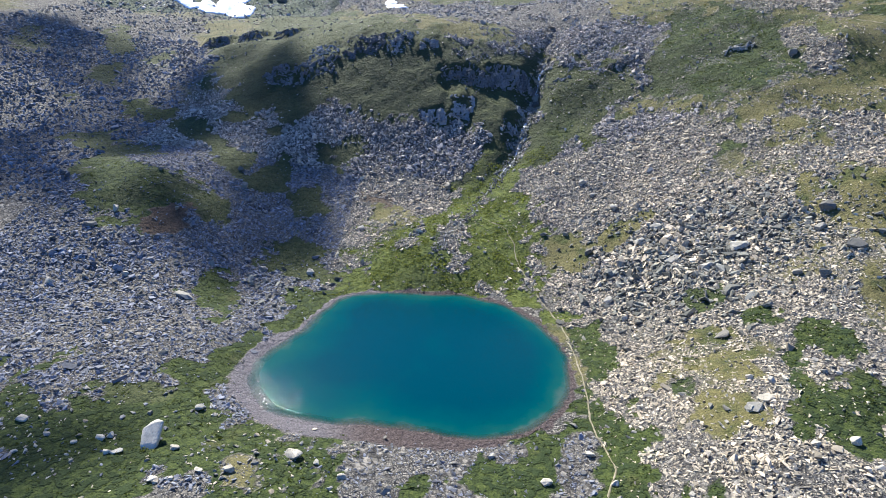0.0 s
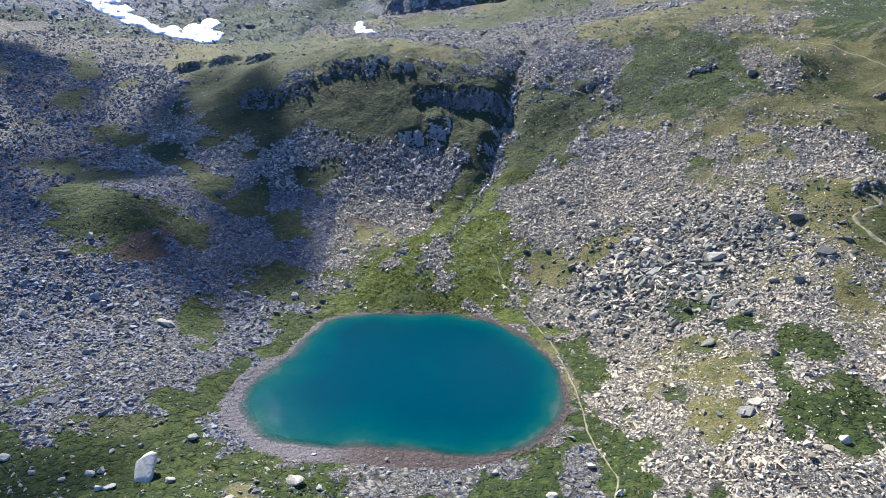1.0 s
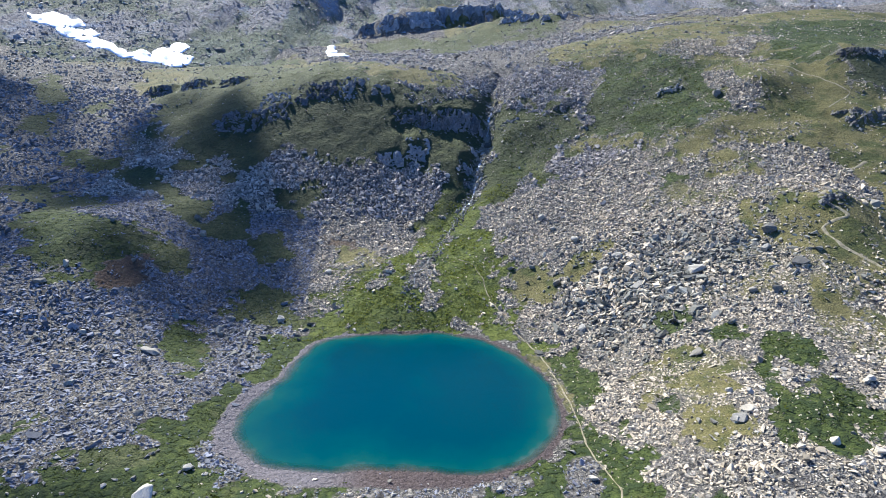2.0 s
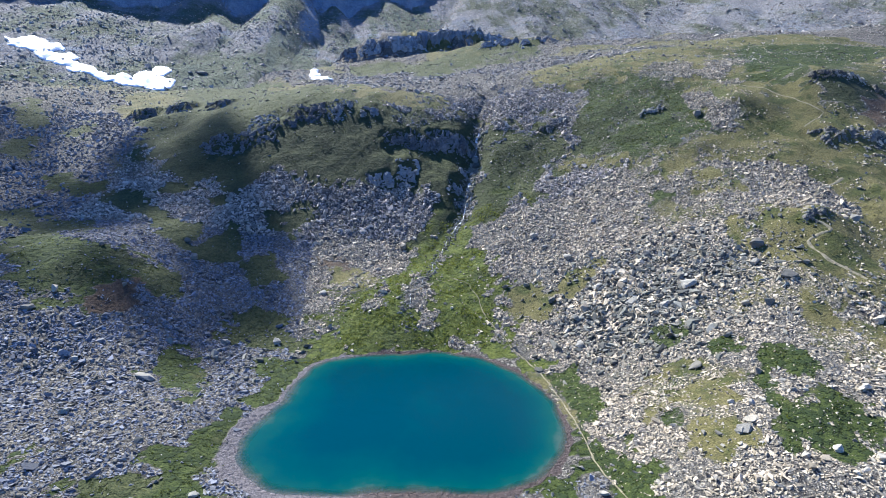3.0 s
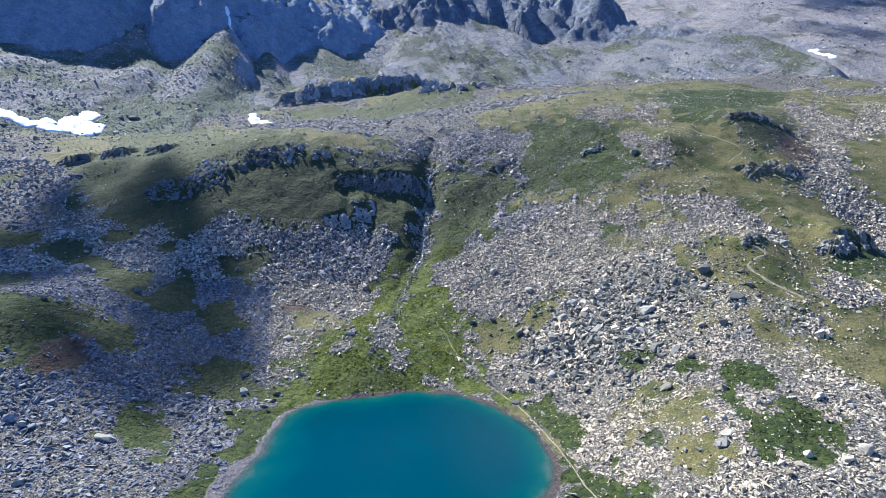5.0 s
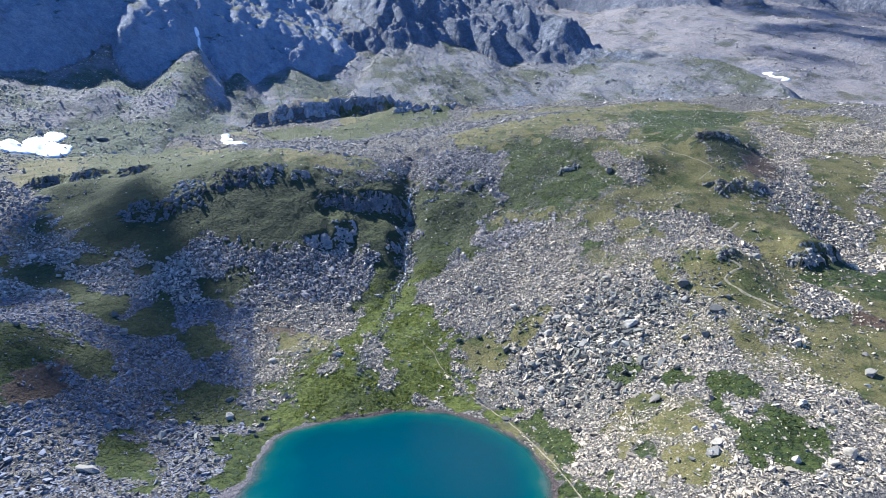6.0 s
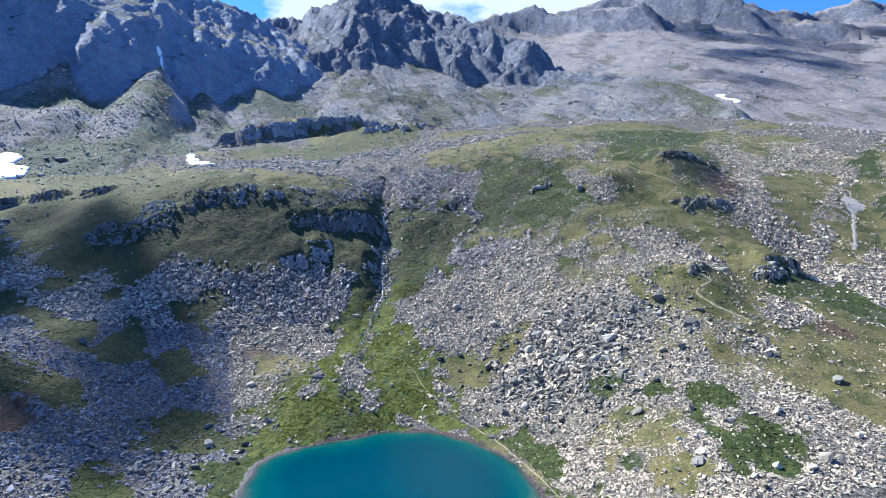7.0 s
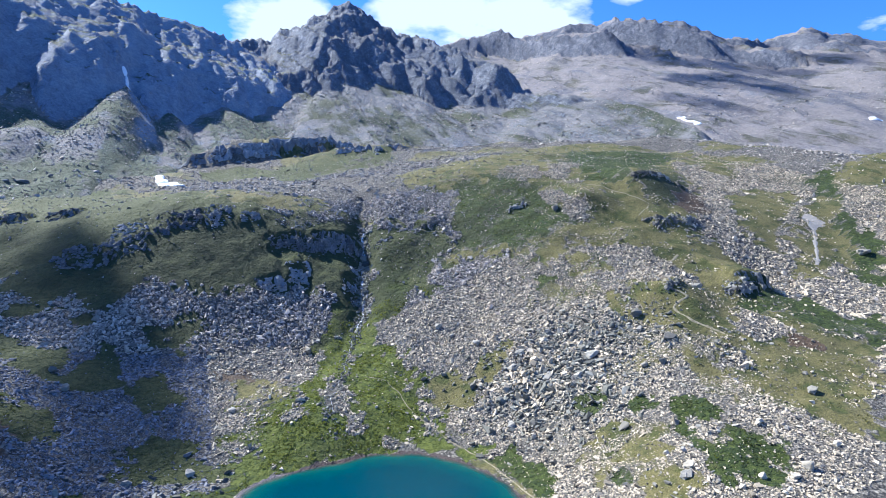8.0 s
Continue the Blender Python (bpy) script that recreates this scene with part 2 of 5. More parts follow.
patch("s", 0.95, 125, 126, 143, 129, 144, 118, 131, 113, 122, 117)
patch("r", 0.9, 129, 111, 139, 109, 140, 104, 130, 105)
patch("r", 0.7, 196, 211, 230, 227, 199, 199, 186, 195, 183, 201)
patch("d", 1, 285, 200, 300, 193, 261, 169, 218, 140, 202, 144, 197, 152, 223, 165, 256, 183)
# the shelf below the far rock band
patch("h", 0.7, -40, 522, -2, 526, 30, 474, 74, 549, 136, 490, 110, 431, 68, 434, 22, 376, 9, 457, -24, 463)
# the scree between the shoulder and the boulder field
patch("s", 0.95, 126, 185, 136, 180, 136, 167, 138, 157, 115, 142, 114, 155, 118, 171)
patch("s", 0.8, 112, 200, 124, 192, 123, 176, 105, 160, 98, 168, 98, 185)
patch("d", 0.9, 106, 192, 118, 184, 108, 172, 99, 179)
patch("d", 1, 105, 154, 117, 144, 130, 144, 140, 138, 115, 129, 108, 122, 98, 127, 96, 137, 98, 148)
patch("g", 0.95, 89, 186, 92, 179, 87, 174, 80, 179)
patch("d", 0.6, 78, 181, 93, 176, 101, 159, 92, 160, 79, 173)
patch("s", 0.5, 90, 147, 95, 138, 97, 126, 106, 120, 114, 110, 105, 108, 92, 113, 88, 134)
patch("s", 0.8, 75.6, 127.6, 81.5, 119.8, 88.7, 109.9, 92.2, 94.9, 95.7, 82.4, 96.6, 69.3, 91.2, 63.6, 80.3, 58.2, 74.2, 61.7, 83.0, 73.4, 81.9, 87.5, 80.6, 102.9, 72.1, 114.7)
patch("d", 0.5, 92, 113, 104, 109, 113, 98, 128, 82, 104, 70, 97, 83, 91, 99, 87, 110)
patch("s", 0.7, 99, 114, 109, 111, 107, 106, 97, 109)
# the headwall
patch("h", 1, -116, 260, -123, 288, -148, 315, -168, 361, -167, 459, -118, 461, -34, 282, 7, 269, 28, 265, 38, 266, 35, 240, 28, 229, 21, 223, 10, 212, -4, 226, -18, 228, -37, 228, -47, 233, -53, 237, -62, 237, -64, 225, -74, 227, -85, 238, -95, 238)
patch("h", 1, 38, 261, 47, 257, 63, 254, 75, 248, 75, 240, 69, 229, 61, 223, 53, 212, 47, 210, 43, 217, 32, 211, 24, 207, 28, 219, 34, 233)
patch("g", 0.9, 34, 237, 43, 238, 43, 220, 32, 212, 23, 206, 28, 218)
patch("g", 1, 25, 210, 19, 206, 12, 200, 5, 189, -2, 177, -9, 161, -7, 155, 4, 158, 14, 162, 18, 173, 21, 173, 16, 181, 16, 192, 20, 199)
patch("h", 1, 10, 221, 21, 223, 10, 208, 4, 201, -2, 195, -5, 200, 1, 205, 8, 212)
patch("s", 1, -64, 231, -60, 237, -53, 238, -51, 232, -50, 222, -57, 219, -62, 223)
patch("s", 1, -51, 228, -46, 230, -39, 226, -26, 226, -16, 230, -5, 226, 5, 228, 11, 224, 9, 213, -3, 206, -9, 198, -16, 195, -26, 198, -38, 203, -38, 215, -41, 221, -48, 225)
patch("h", 1, -55, 218, -49, 224, -41, 220, -38, 212, -42, 204, -51, 206, -55, 212)
patch("h", 0.9, -72, 194, -68, 201, -62, 201, -63, 188, -69, 185)
patch("h", 1, -57, 188, -52, 192, -46, 184, -48, 176, -54, 176)
patch("d", 0.9, -160, 331, -172, 387, -162, 459, -128, 349, -139, 333, -140, 305)
patch("s", 0.4, -4, 263, 10, 267, 30, 267, 35, 265, 12, 260, -2, 258)
# the western slope
patch("g", 1, -127, 174, -128, 187, -112, 183, -99, 176, -93, 175, -88, 171, -87, 165, -82, 161, -87, 153, -90, 149, -94, 151, -100, 151, -110, 152, -118, 159)
patch("h", 1, -87, 172, -83, 177, -75, 170, -74, 163, -78, 159, -82, 161)
patch("r", 1, -92, 160, -87, 165, -82, 160, -83, 153, -89, 149, -93, 152)
patch("h", 0.75, -154, 208, -145, 214, -124, 203, -109, 196, -111, 183, -131, 194, -144, 198)
patch("g", 0.7, -154, 242, -146, 250, -124, 238, -126, 230, -142, 232)
patch("h", 0.85, -123, 232, -110, 227, -97, 219, -80, 201, -79, 190, -89, 194, -97, 205, -110, 216)
patch("h", 0.85, -76, 193, -71, 200, -66, 194, -66, 186, -72, 185)
patch("h", 0.9, -208, 326, -209, 358, -179, 310, -184, 296)
patch("h", 0.9, -167, 289, -167, 331, -152, 299, -158, 285)
patch("h", 0.8, -184, 269, -181, 289, -168, 277, -166, 262, -177, 258)
patch("h", 0.6, -243, 303, -241, 325, -216, 287, -222, 281)
patch("h", 0.8, -182, 247, -172, 251, -170, 239)
patch("h", 0.45, -138, 263, -124, 267, -93, 241, -100, 233, -124, 246)
patch("h", 0.85, -103, 236, -93, 238, -88, 232, -96, 225, -100, 226)
patch("h", 0.8, -96, 207, -84, 207, -76, 197, -82, 192, -93, 194)
patch("h", 0.85, -73, 200, -69, 207, -66, 206, -65, 198, -69, 186, -75, 194)
patch("h", 0.85, -57, 191, -49, 195, -49, 178, -55, 181)
# the meadow above the lake
patch("m", 1, -32.3, 139.6, -20.2, 143.0, -5.9, 143.1, 8.5, 140.8, 18.8, 135.9, 26.3, 122.3, 27.1, 131.6, 26.5, 142.9, 25.6, 151.4, 25.0, 159.6, 24.3, 167.2, 21.4, 181.1, 16.4, 186.9, 9.8, 185.2, 4.6, 178.6, -0.2, 172.5, -3.1, 164.9, -10.6, 162.4, -19.5, 159.3, -26.3, 154.2, -32.7, 150.7, -35.4, 143.3)
patch("m", 1, -12, 172, 1, 195, 8, 205, 14, 216, 22, 228, 27, 217, 19, 200, 12, 192, 5, 182, -3, 168, -11, 162, -20, 162, -17, 168)
patch("m", 0.55, -28, 184, -19, 185, -10, 174, -9, 159, -15, 148, -26, 152, -35, 156, -31, 168)
patch("d", 0.9, -32, 190, -24, 193, -16, 187, -16, 175, -23, 175, -29, 185)
patch("r", 0.6, -38, 193, -30, 197, -20, 194, -22, 192, -34, 189)
patch("s", 0.9, -4, 172, 2, 180, 4, 171, 3, 162, 3, 155, -2, 150, -3, 157, -6, 165)
patch("s", 0.9, -19, 163, -13, 168, -12, 163, -17, 159)
patch("h", 1, -59, 158, -59, 166, -48, 168, -43, 158, -40, 152, -34, 146, -37, 143, -47, 145, -60, 146, -63, 150)
patch("g", 1, -74.1, 140.0, -72.1, 145.1, -66.0, 147.1, -62.4, 144.4, -58.2, 137.0, -55.1, 130.8, -52.9, 117.7, -55.9, 115.1, -62.8, 119.2, -67.7, 128.4, -72.5, 134.5)
patch("s", 1, -64.4, 146.1, -58.1, 149.1, -47.4, 145.1, -36.6, 142.1, -39.3, 136.2, -42.6, 129.2, -46.1, 118.0, -50.3, 115.3, -55.1, 127.1, -61.6, 139.3)
patch("g", 1, -38.1, 139.2, -33.5, 139.4, -34.7, 130.9, -39.1, 120.5, -42.3, 115.8, -46.6, 115.5, -45.6, 122.5, -41.5, 130.5)
patch("g", 0.8, -47.7, 137.1, -44.0, 141.3, -38.9, 134.7, -42.6, 128.6)
patch("g", 1, -50.1, 115.8, -44.3, 115.0, -45.5, 107.7, -47.1, 103.4, -49.9, 109.1)
patch("g", 1, -52.8, 103.0, -50.2, 106.1, -46.4, 103.9, -45.0, 90.6, -50.4, 90.4)
# the western shore and the turf before the lake
patch("h", 1, -65.1, 85.8, -60.0, 88.9, -52.4, 89.2, -49.0, 87.8, -53.7, 85.3, -59.9, 84.7)
patch("g", 0.9, -71.8, 87.8, -68.3, 89.8, -65.6, 85.6, -68.3, 84.4)
patch("g", 1, -59.5, 96.3, -56.6, 98.0, -51.7, 97.7, -52.5, 104.0, -49.4, 108.9, -47.3, 99.3, -47.5, 93.5, -52.9, 90.2, -57.8, 92.9)
patch("g", 1, -80.7, 78.2, -78.8, 82.7, -71.5, 84.5, -64.8, 82.2, -53.0, 83.8, -41.3, 81.6, -37.4, 82.2, -31.0, 82.2, -23.4, 77.5, -17.8, 70.2, -13.5, 60.1, -62.0, 55.1)
patch("s", 0.75, -46.6, 80.5, -45.5, 91.4, -39.9, 89.2, -37.4, 82.9, -40.8, 77.8)
patch("d", 1, -35.9, 68.4, -35.4, 72.2, -30.5, 68.0, -30.0, 63.7, -33.7, 63.4)
patch("s", 0.9, -44.5, 60.9, -40.6, 65.3, -36.9, 63.4, -34.5, 56.5, -41.4, 55.9)
patch("s", 1, -15.5, 70.9, -8.9, 74.6, 3.8, 75.5, 4.9, 70.9, 3.8, 61.7, -11.4, 60.3)
patch("g", 0.9, -6.5, 69.7, -3.5, 70.3, -2.9, 61.1, -6.5, 60.9)
patch("g", 1, 4.5, 72.0, 10.9, 77.2, 16.1, 79.1, 21.1, 77.5, 16.9, 62.8, 5.3, 61.9)
patch("g", 1, 26.3, 101.3, 31.9, 99.2, 35.1, 92.7, 34.3, 79.7, 34.8, 72.2, 33.4, 62.3, 16.9, 62.8, 17.7, 73.3, 13.0, 74.2, 17.1, 78.8, 22.3, 85.6, 25.0, 93.2)
patch("s", 0.8, 22.9, 84.2, 27.4, 84.7, 27.5, 79.5, 25.3, 72.0, 21.5, 63.1, 19.1, 63.0, 20.2, 74.8)
patch("g", 1, 30.2, 122.7, 38.1, 127.1, 36.8, 119.7, 37.0, 109.3, 37.2, 104.4, 32.3, 100.9, 31.3, 107.5, 30.2, 115.3)
patch("d", 0.7, 25.6, 128.9, 28.3, 123.2, 30.1, 109.6, 29.0, 99.7, 26.1, 100.7, 25.9, 115.3)
# the stony turf east of the lake
patch("d", 1, 30, 163, 36, 163, 40, 157, 37, 148, 32, 149, 28, 156)
patch("d", 1, 44, 158, 52, 164, 58, 165, 58, 161, 50, 155, 44, 152)
patch("d", 0.75, 47.9, 107.4, 53.2, 108.9, 58.1, 110.0, 63.7, 104.3, 68.8, 100.6, 62.9, 90.9, 55.6, 86.0, 53.1, 80.4, 48.8, 79.0, 45.7, 83.3, 49.8, 91.0, 46.1, 95.2)
patch("d", 1, 49.4, 89.8, 53.2, 87.4, 52.5, 80.9, 47.9, 79.1, 45.4, 82.7)
patch("g", 0.8, 45.7, 97.2, 50.0, 96.9, 49.4, 93.3, 45.5, 91.5)
patch("g", 0.8, 57.9, 124.9, 63.5, 124.5, 65.8, 120.7, 62.1, 115.7, 57.0, 119.8)
patch("g", 0.8, 63.4, 111.8, 67.4, 113.0, 72.2, 112.5, 69.9, 105.4, 64.1, 105.4)
patch("g", 1, 64.4, 94.5, 71.1, 103.8, 75.8, 104.4, 81.0, 99.4, 77.8, 94.2, 71.2, 91.9, 71.3, 95.7, 67.1, 91.6, 64.6, 84.9, 60.8, 85.6)
patch("g", 0.85, 61.1, 84.4, 65.5, 85.1, 61.2, 75.0, 57.0, 74.1, 58.4, 79.0)
patch("g", 0.9, 69.9, 86.1, 77.4, 84.5, 65.9, 67.1, 65.5, 72.2, 61.1, 75.0, 65.4, 78.2)
patch("d", 0.6, 72, 127, 83, 129, 97, 118, 93, 110, 86, 115, 79, 121, 71, 122)
patch("g", 0.8, 37.3, 70.3, 40.5, 71.1, 37.0, 61.8, 34.6, 62.2)
patch("g", 0.7, 40.0, 68.3, 43.7, 69.0, 40.8, 61.5, 38.3, 61.6)
patch("g", 0.7, 69.4, 86.8, 78.5, 86.6, 76.1, 77.4, 71.9, 72.4, 64.1, 66.7, 60.4, 70.1, 63.8, 78.9)
# the front meadow
patch("g", 1, -91, 83, -85, 83, -78, 87, -72, 84, -62, 82, -53, 83, -46, 81, -41, 71, -44, 66, -41, 60, -37, 53, -64, 52)
patch("h", 0.9, -71, 87, -67, 89, -56, 88, -55, 85, -64, 84)
patch("s", 0.9, -45, 63, -43, 65, -39, 65, -36, 63, -36, 60, -43, 59)


def inward(x, y, ring):
    """Metres inwards from a closed outline (outside: minus)."""
    nearest, within = np.full(x.shape, 1e9), np.zeros(x.shape, bool)
    for (ax, ay), (bx, by) in zip(ring, np.roll(ring, -1, axis=0)):
        ex, ey = bx - ax, by - ay
        s = np.clip(((x - ax) * ex + (y - ay) * ey) / (ex * ex + ey * ey + 1e-9), 0, 1)
        nearest = np.minimum(nearest, np.hypot(x - ax - s * ex, y - ay - s * ey))
        if ay != by:
            within ^= ((ay > y) != (by > y)) & (x < ex * (y - ay) / ey + ax)
    return np.where(within, nearest, -nearest)


def coarse(x, y):
    """How blocky the scree is: the boulder field east of the lake, and the tips of the western fans."""
    c = np.exp(-(((x - 64) / 24) ** 2 + ((y - 141) / 17) ** 2))
    c = np.maximum(c, 0.45 * np.exp(-(((x + 92) / 26) ** 2 + ((y - 135) / 24) ** 2)))
    c = np.maximum(c, 0.45 * np.exp(-(((x + 45) / 14) ** 2 + ((y - 139) / 9) ** 2)))
    return np.clip(c + 0.2 * fractal(x, y, 17.0, 3, 83), 0, 1)


def shares(x, y):
    """Shares of grass, dry turf, red soil and shore mud at a place, and how much of the grass is dark heath or fresh meadow; the rest is scree."""
    x, y = np.asarray(x, float), np.asarray(y, float)
    d, b = shore_distance(x, y)
    wob, sway = fractal(x, y, 7.0, 5, 61, 0.7), fractal(x, y, 22.0, 2, 62)
    grass, heath, fresh, dry, soil = (np.zeros(x.shape) for _ in range(5))
    for kind, share, ring, width in COVER:
        edge = min(max(0.17 * width, 0.9), 4.0)
        (x0, y0), (x1, y1) = ring.min(axis=0) - 3 * edge, ring.max(axis=0) + 3 * edge
        near = (x > x0) & (x < x1) & (y > y0) & (y < y1)
        if not near.any():
            continue
        m = share * ramp01(-0.6 * edge, 0.6 * edge, inward(x[near], y[near], ring) + edge * (0.35 + 1.5 * wob[near] + 0.7 * sway[near]))
        for layer, mine in ((grass, kind in "ghm"), (heath, kind == "h"), (fresh, kind == "m"), (dry, kind == "d"), (soil, kind == "r")):
            layer[near] += (mine - layer[near]) * m
    # stony gaps in the turf
    gap = ramp01(0.12, 0.62, fractal(x, y, 8.0, 4, 64, 0.62))
    east = ramp01(38, 55, x)
    grass, dry = grass * (1 - (0.14 + 0.22 * east) * gap), dry * (1 - 0.32 * gap)
    # small drifts of turf between the stones
    fleck = ramp01(0.25, 0.75, fractal(x, y, 7.0, 4, 66, 0.65)) * ramp01(-0.1, 0.5, fractal(x, y, 34.0, 2, 67)) * (1 - coarse(x, y))
    grass = np.maximum(grass, 0.26 * fleck * (x < 60))
    dry = np.maximum(dry, 0.45 * fleck * (x >= 25) * (1 - grass))
    # far shelf and slopes: turf in drifts
    far = ramp01(230, 340, d)
    drift = ramp01(-0.15, 0.35, fractal(x, y, 55.0, 5, 71, 0.6))
    dry = np.maximum(dry, far * drift * 0.7)
    # mud and gravel left by falling water on the south and west shore
    bd = np.degrees(b) % 360
    width = 0.8 + 2.5 * ramp01(115, 180, bd) * (1 - ramp01(268, 288, bd))
    width = width + 2.6 * ramp01(150, 185, bd) * (1 - ramp01(200, 235, bd))
    mud = 1 - ramp01(0.75 * width, 1.25 * width, d + 0.6 * wob)
    keep = 1 - mud
    return grass * keep, dry * keep, soil * keep, mud, heath, fresh


def cover(x, y):
    return shares(x, y)[:4]


# ---- mountains: crests x, y, z ----
WEST_CREST = ((-620, 860, 430), (-480, 900, 450), (-356, 950, 444), (-274, 974, 433), (-215, 1006, 420), (-146, 1046, 424), (-90, 1060, 411), (-38, 1081, 419), (39, 1118, 403), (90, 1200, 405))
PEAK_CREST = ((40, 1299, 456), (139, 1278, 471), (225, 1233, 511), (283, 1208, 545), (316, 1189, 528), (341, 1149, 491), (368, 1118, 458), (411, 1080, 450),
              (454, 1017, 410), (485, 944, 364), (501, 877, 310), (530, 810, 288), (560, 698, 259), (573, 603, 223), (568, 519, 186))
FAR_CREST = ((560, 1960, 640), (722, 1850, 656), (834, 1799, 695), (950, 1715, 711), (1035, 1627, 680), (1129, 1498, 699), (1206, 1408, 694), (1267, 1310, 664), (1312, 1262, 644),
             (1376, 1191, 602), (1441, 1108, 586), (1524, 1078, 579), (1577, 998, 609), (1611, 941, 572), (1662, 845, 539), (1721, 711, 495), (1780, 500, 470))


# heads of the talus cones below the gullies of the western face: x, y, z, narrowness
CONES = ((-197, 762, 232, 2.1), (-107, 762, 231, 2.2), (-60, 775, 205, 1.6), (10, 860, 234, 0.9), (80, 895, 244, 0.7), (-320, 720, 212, 1.6), (-430, 700, 202, 1.6))


def massif(x, y, crest, foot, cliff, steep, sheer, talus, relief, crag, size, seed, rubble=0.05, cones=()):
    """Height of a mountain: crags below the crest, buttresses with gullies between, talus below."""
    c = np.array(crest, float)
    z, edge = np.full(x.shape, -1e4), np.zeros(x.shape)
    butt = fractal(x + 0.25 * y, 0.12 * y, 75.0, 4, seed + 5, 0.6)
    loose = 5.0 * fractal(x, 0.4 * y, 34.0, 4, seed + 3)
    gully = np.zeros(x.shape)
    for a, b, head, narrow in cones:
        gully = np.maximum(gully, (narrow > 1.8) * np.exp(-((x - a - 0.10 * (y - b) + 5 * butt) / 13.0) ** 2))
    for p, q in zip(c[:-1], c[1:]):
        e = q - p
        s = np.clip(((x - p[0]) * e[0] + (y - p[1]) * e[1]) / (e[0] ** 2 + e[1] ** 2), 0, 1)
        dist = np.hypot(x - p[0] - s * e[0], y - p[1] - s * e[1])
        top = p[2] + s * e[2]
        brow = np.clip((top - foot) * cliff, 15, 400)
        face = top - steep * np.minimum(dist, brow) - sheer * np.maximum(dist - brow, 0) + relief * butt * np.clip(dist / 60, 0, 1) - 16 * gully * ramp01(90, 230, dist)
        hang = np.clip((top - steep * brow - foot) / sheer, 0, 110) if sheer > steep else 0
        fan = top - steep * brow - sheer * hang - talus * (dist - brow - hang) - 6 + loose
        for a, b, head, narrow in cones:
            side = np.hypot(narrow * (x - a - 0.10 * (y - b)), 0.8 * (y - b))
            fan = np.maximum(fan, head - 0.60 * side + 0.4 * loose)
        h = np.maximum(face, fan)
        edge = np.where(h > z, ramp01(-2, 4, face - fan), edge)
        z = np.maximum(z, h)
    edge = edge * ramp01(foot - 60, foot + 25, z)
    rocky = rubble + (1 - rubble) * edge
    ribs = 0.7 * ridged(x + 0.25 * y, 0.35 * y, size, 5, seed) + 0.9 * ridged(x - 0.2 * y, 0.5 * y, 2.6 * size, 5, seed + 21) - 0.45
    z = z + rocky * crag * ribs + (0.6 + 1.2 * edge) * fractal(x, y, 26.0, 4, seed + 9)
    return z, edge


MASSIFS = (
    ("mountain_1", WEST_CREST, (188, 0.80, 0.70, 1.05, 0.40, 13.0, 5.0, 24.0, 101, 0.05, CONES), (-700, 260, 330, 1330), 4.0, "dark shaded rocky mountain face with green talus cones below"),
    ("mountain_2", PEAK_CREST, (275, 0.52, 0.82, 1.1, 0.48, 20.0, 7.0, 26.0, 131, 0.08), (-60, 760, 430, 1480), 4.0, "pointed grey rocky mountain peak with craggy ridge and scree"),
    ("mountain_3", FAR_CREST, (190, 0.42, 0.72, 0.72, 0.46, 46.0, 10.0, 70.0, 151, 0.30), (300, 2300, 300, 2400), 10.0, "distant pale grey mountain ridge with bare scree slopes"),
)


def land(x, y, ranges=MASSIFS[:2]):
    """The surface that one would stand on, ground or mountain."""
    x, y = np.asarray(x, float), np.asarray(y, float)
    z = height(x, y)
    for _, crest, how, _, _, _ in ranges:
        z = np.maximum(z, massif(x, y, crest, *how)[0] - 4)
    return z


# ---- mesh helpers ----
def sheet(name, xs, ys, z, mask=None):
    """A mesh over the grid xs by ys."""
    gx, gy = np.meshgrid(xs, ys)
    nx, ny = len(xs), len(ys)
    co = np.column_stack([gx.ravel(), gy.ravel(), z.ravel()])
    i = np.arange(nx * ny).reshape(ny, nx)
    quads = np.column_stack([i[:-1, :-1].ravel(), i[:-1, 1:].ravel(), i[1:, 1:].ravel(), i[1:, :-1].ravel()])
    if mask is not None:
        quads = quads[mask.ravel()[quads].any(axis=1)]
        used = np.unique(quads)
        remap = np.zeros(nx * ny, int)
        remap[used] = np.arange(len(used))
        co, quads = co[used], remap[quads]
    return mesh_from(name, co, quads), co


def mesh_from(name, co, faces, smooth=True):
    """A mesh of equal-sided faces from numpy arrays."""
    me = bpy.data.meshes.new(name)
    n, k = len(faces), faces.shape[1]
    me.vertices.add(len(co))
    me.vertices.foreach_set("co", np.ascontiguousarray(co, dtype=np.float32).ravel())
    me.loops.add(n * k)
    me.loops.foreach_set("vertex_index", np.ascontiguousarray(faces, dtype=np.int32).ravel())
    me.polygons.add(n)
    me.polygons.foreach_set("loop_start", np.arange(0, n * k, k, dtype=np.int32))
    me.polygons.foreach_set("use_smooth", np.full(n, smooth, dtype=bool))
    me.update(calc_edges=True)
    return me


def mark(me, name, values):
    me.attributes.new(name, "FLOAT", "POINT").data.foreach_set("value", np.ascontiguousarray(values, dtype=np.float32))


def stretch(inner, step, outer, growth):
    """Grid lines: even from inner[0] to inner[1], then ever wider out to outer."""
    mid = np.arange(inner[0], inner[1] + step / 2, step)
    lo, hi, s = [mid[0]], [mid[-1]], step
    while lo[-1] > outer[0]:
        s *= growth
        lo.append(lo[-1] - s)
    s = step
    while hi[-1] < outer[1]:
        s *= growth
        hi.append(hi[-1] + s)
    return np.array(lo[:0:-1] + list(mid) + hi[1:])


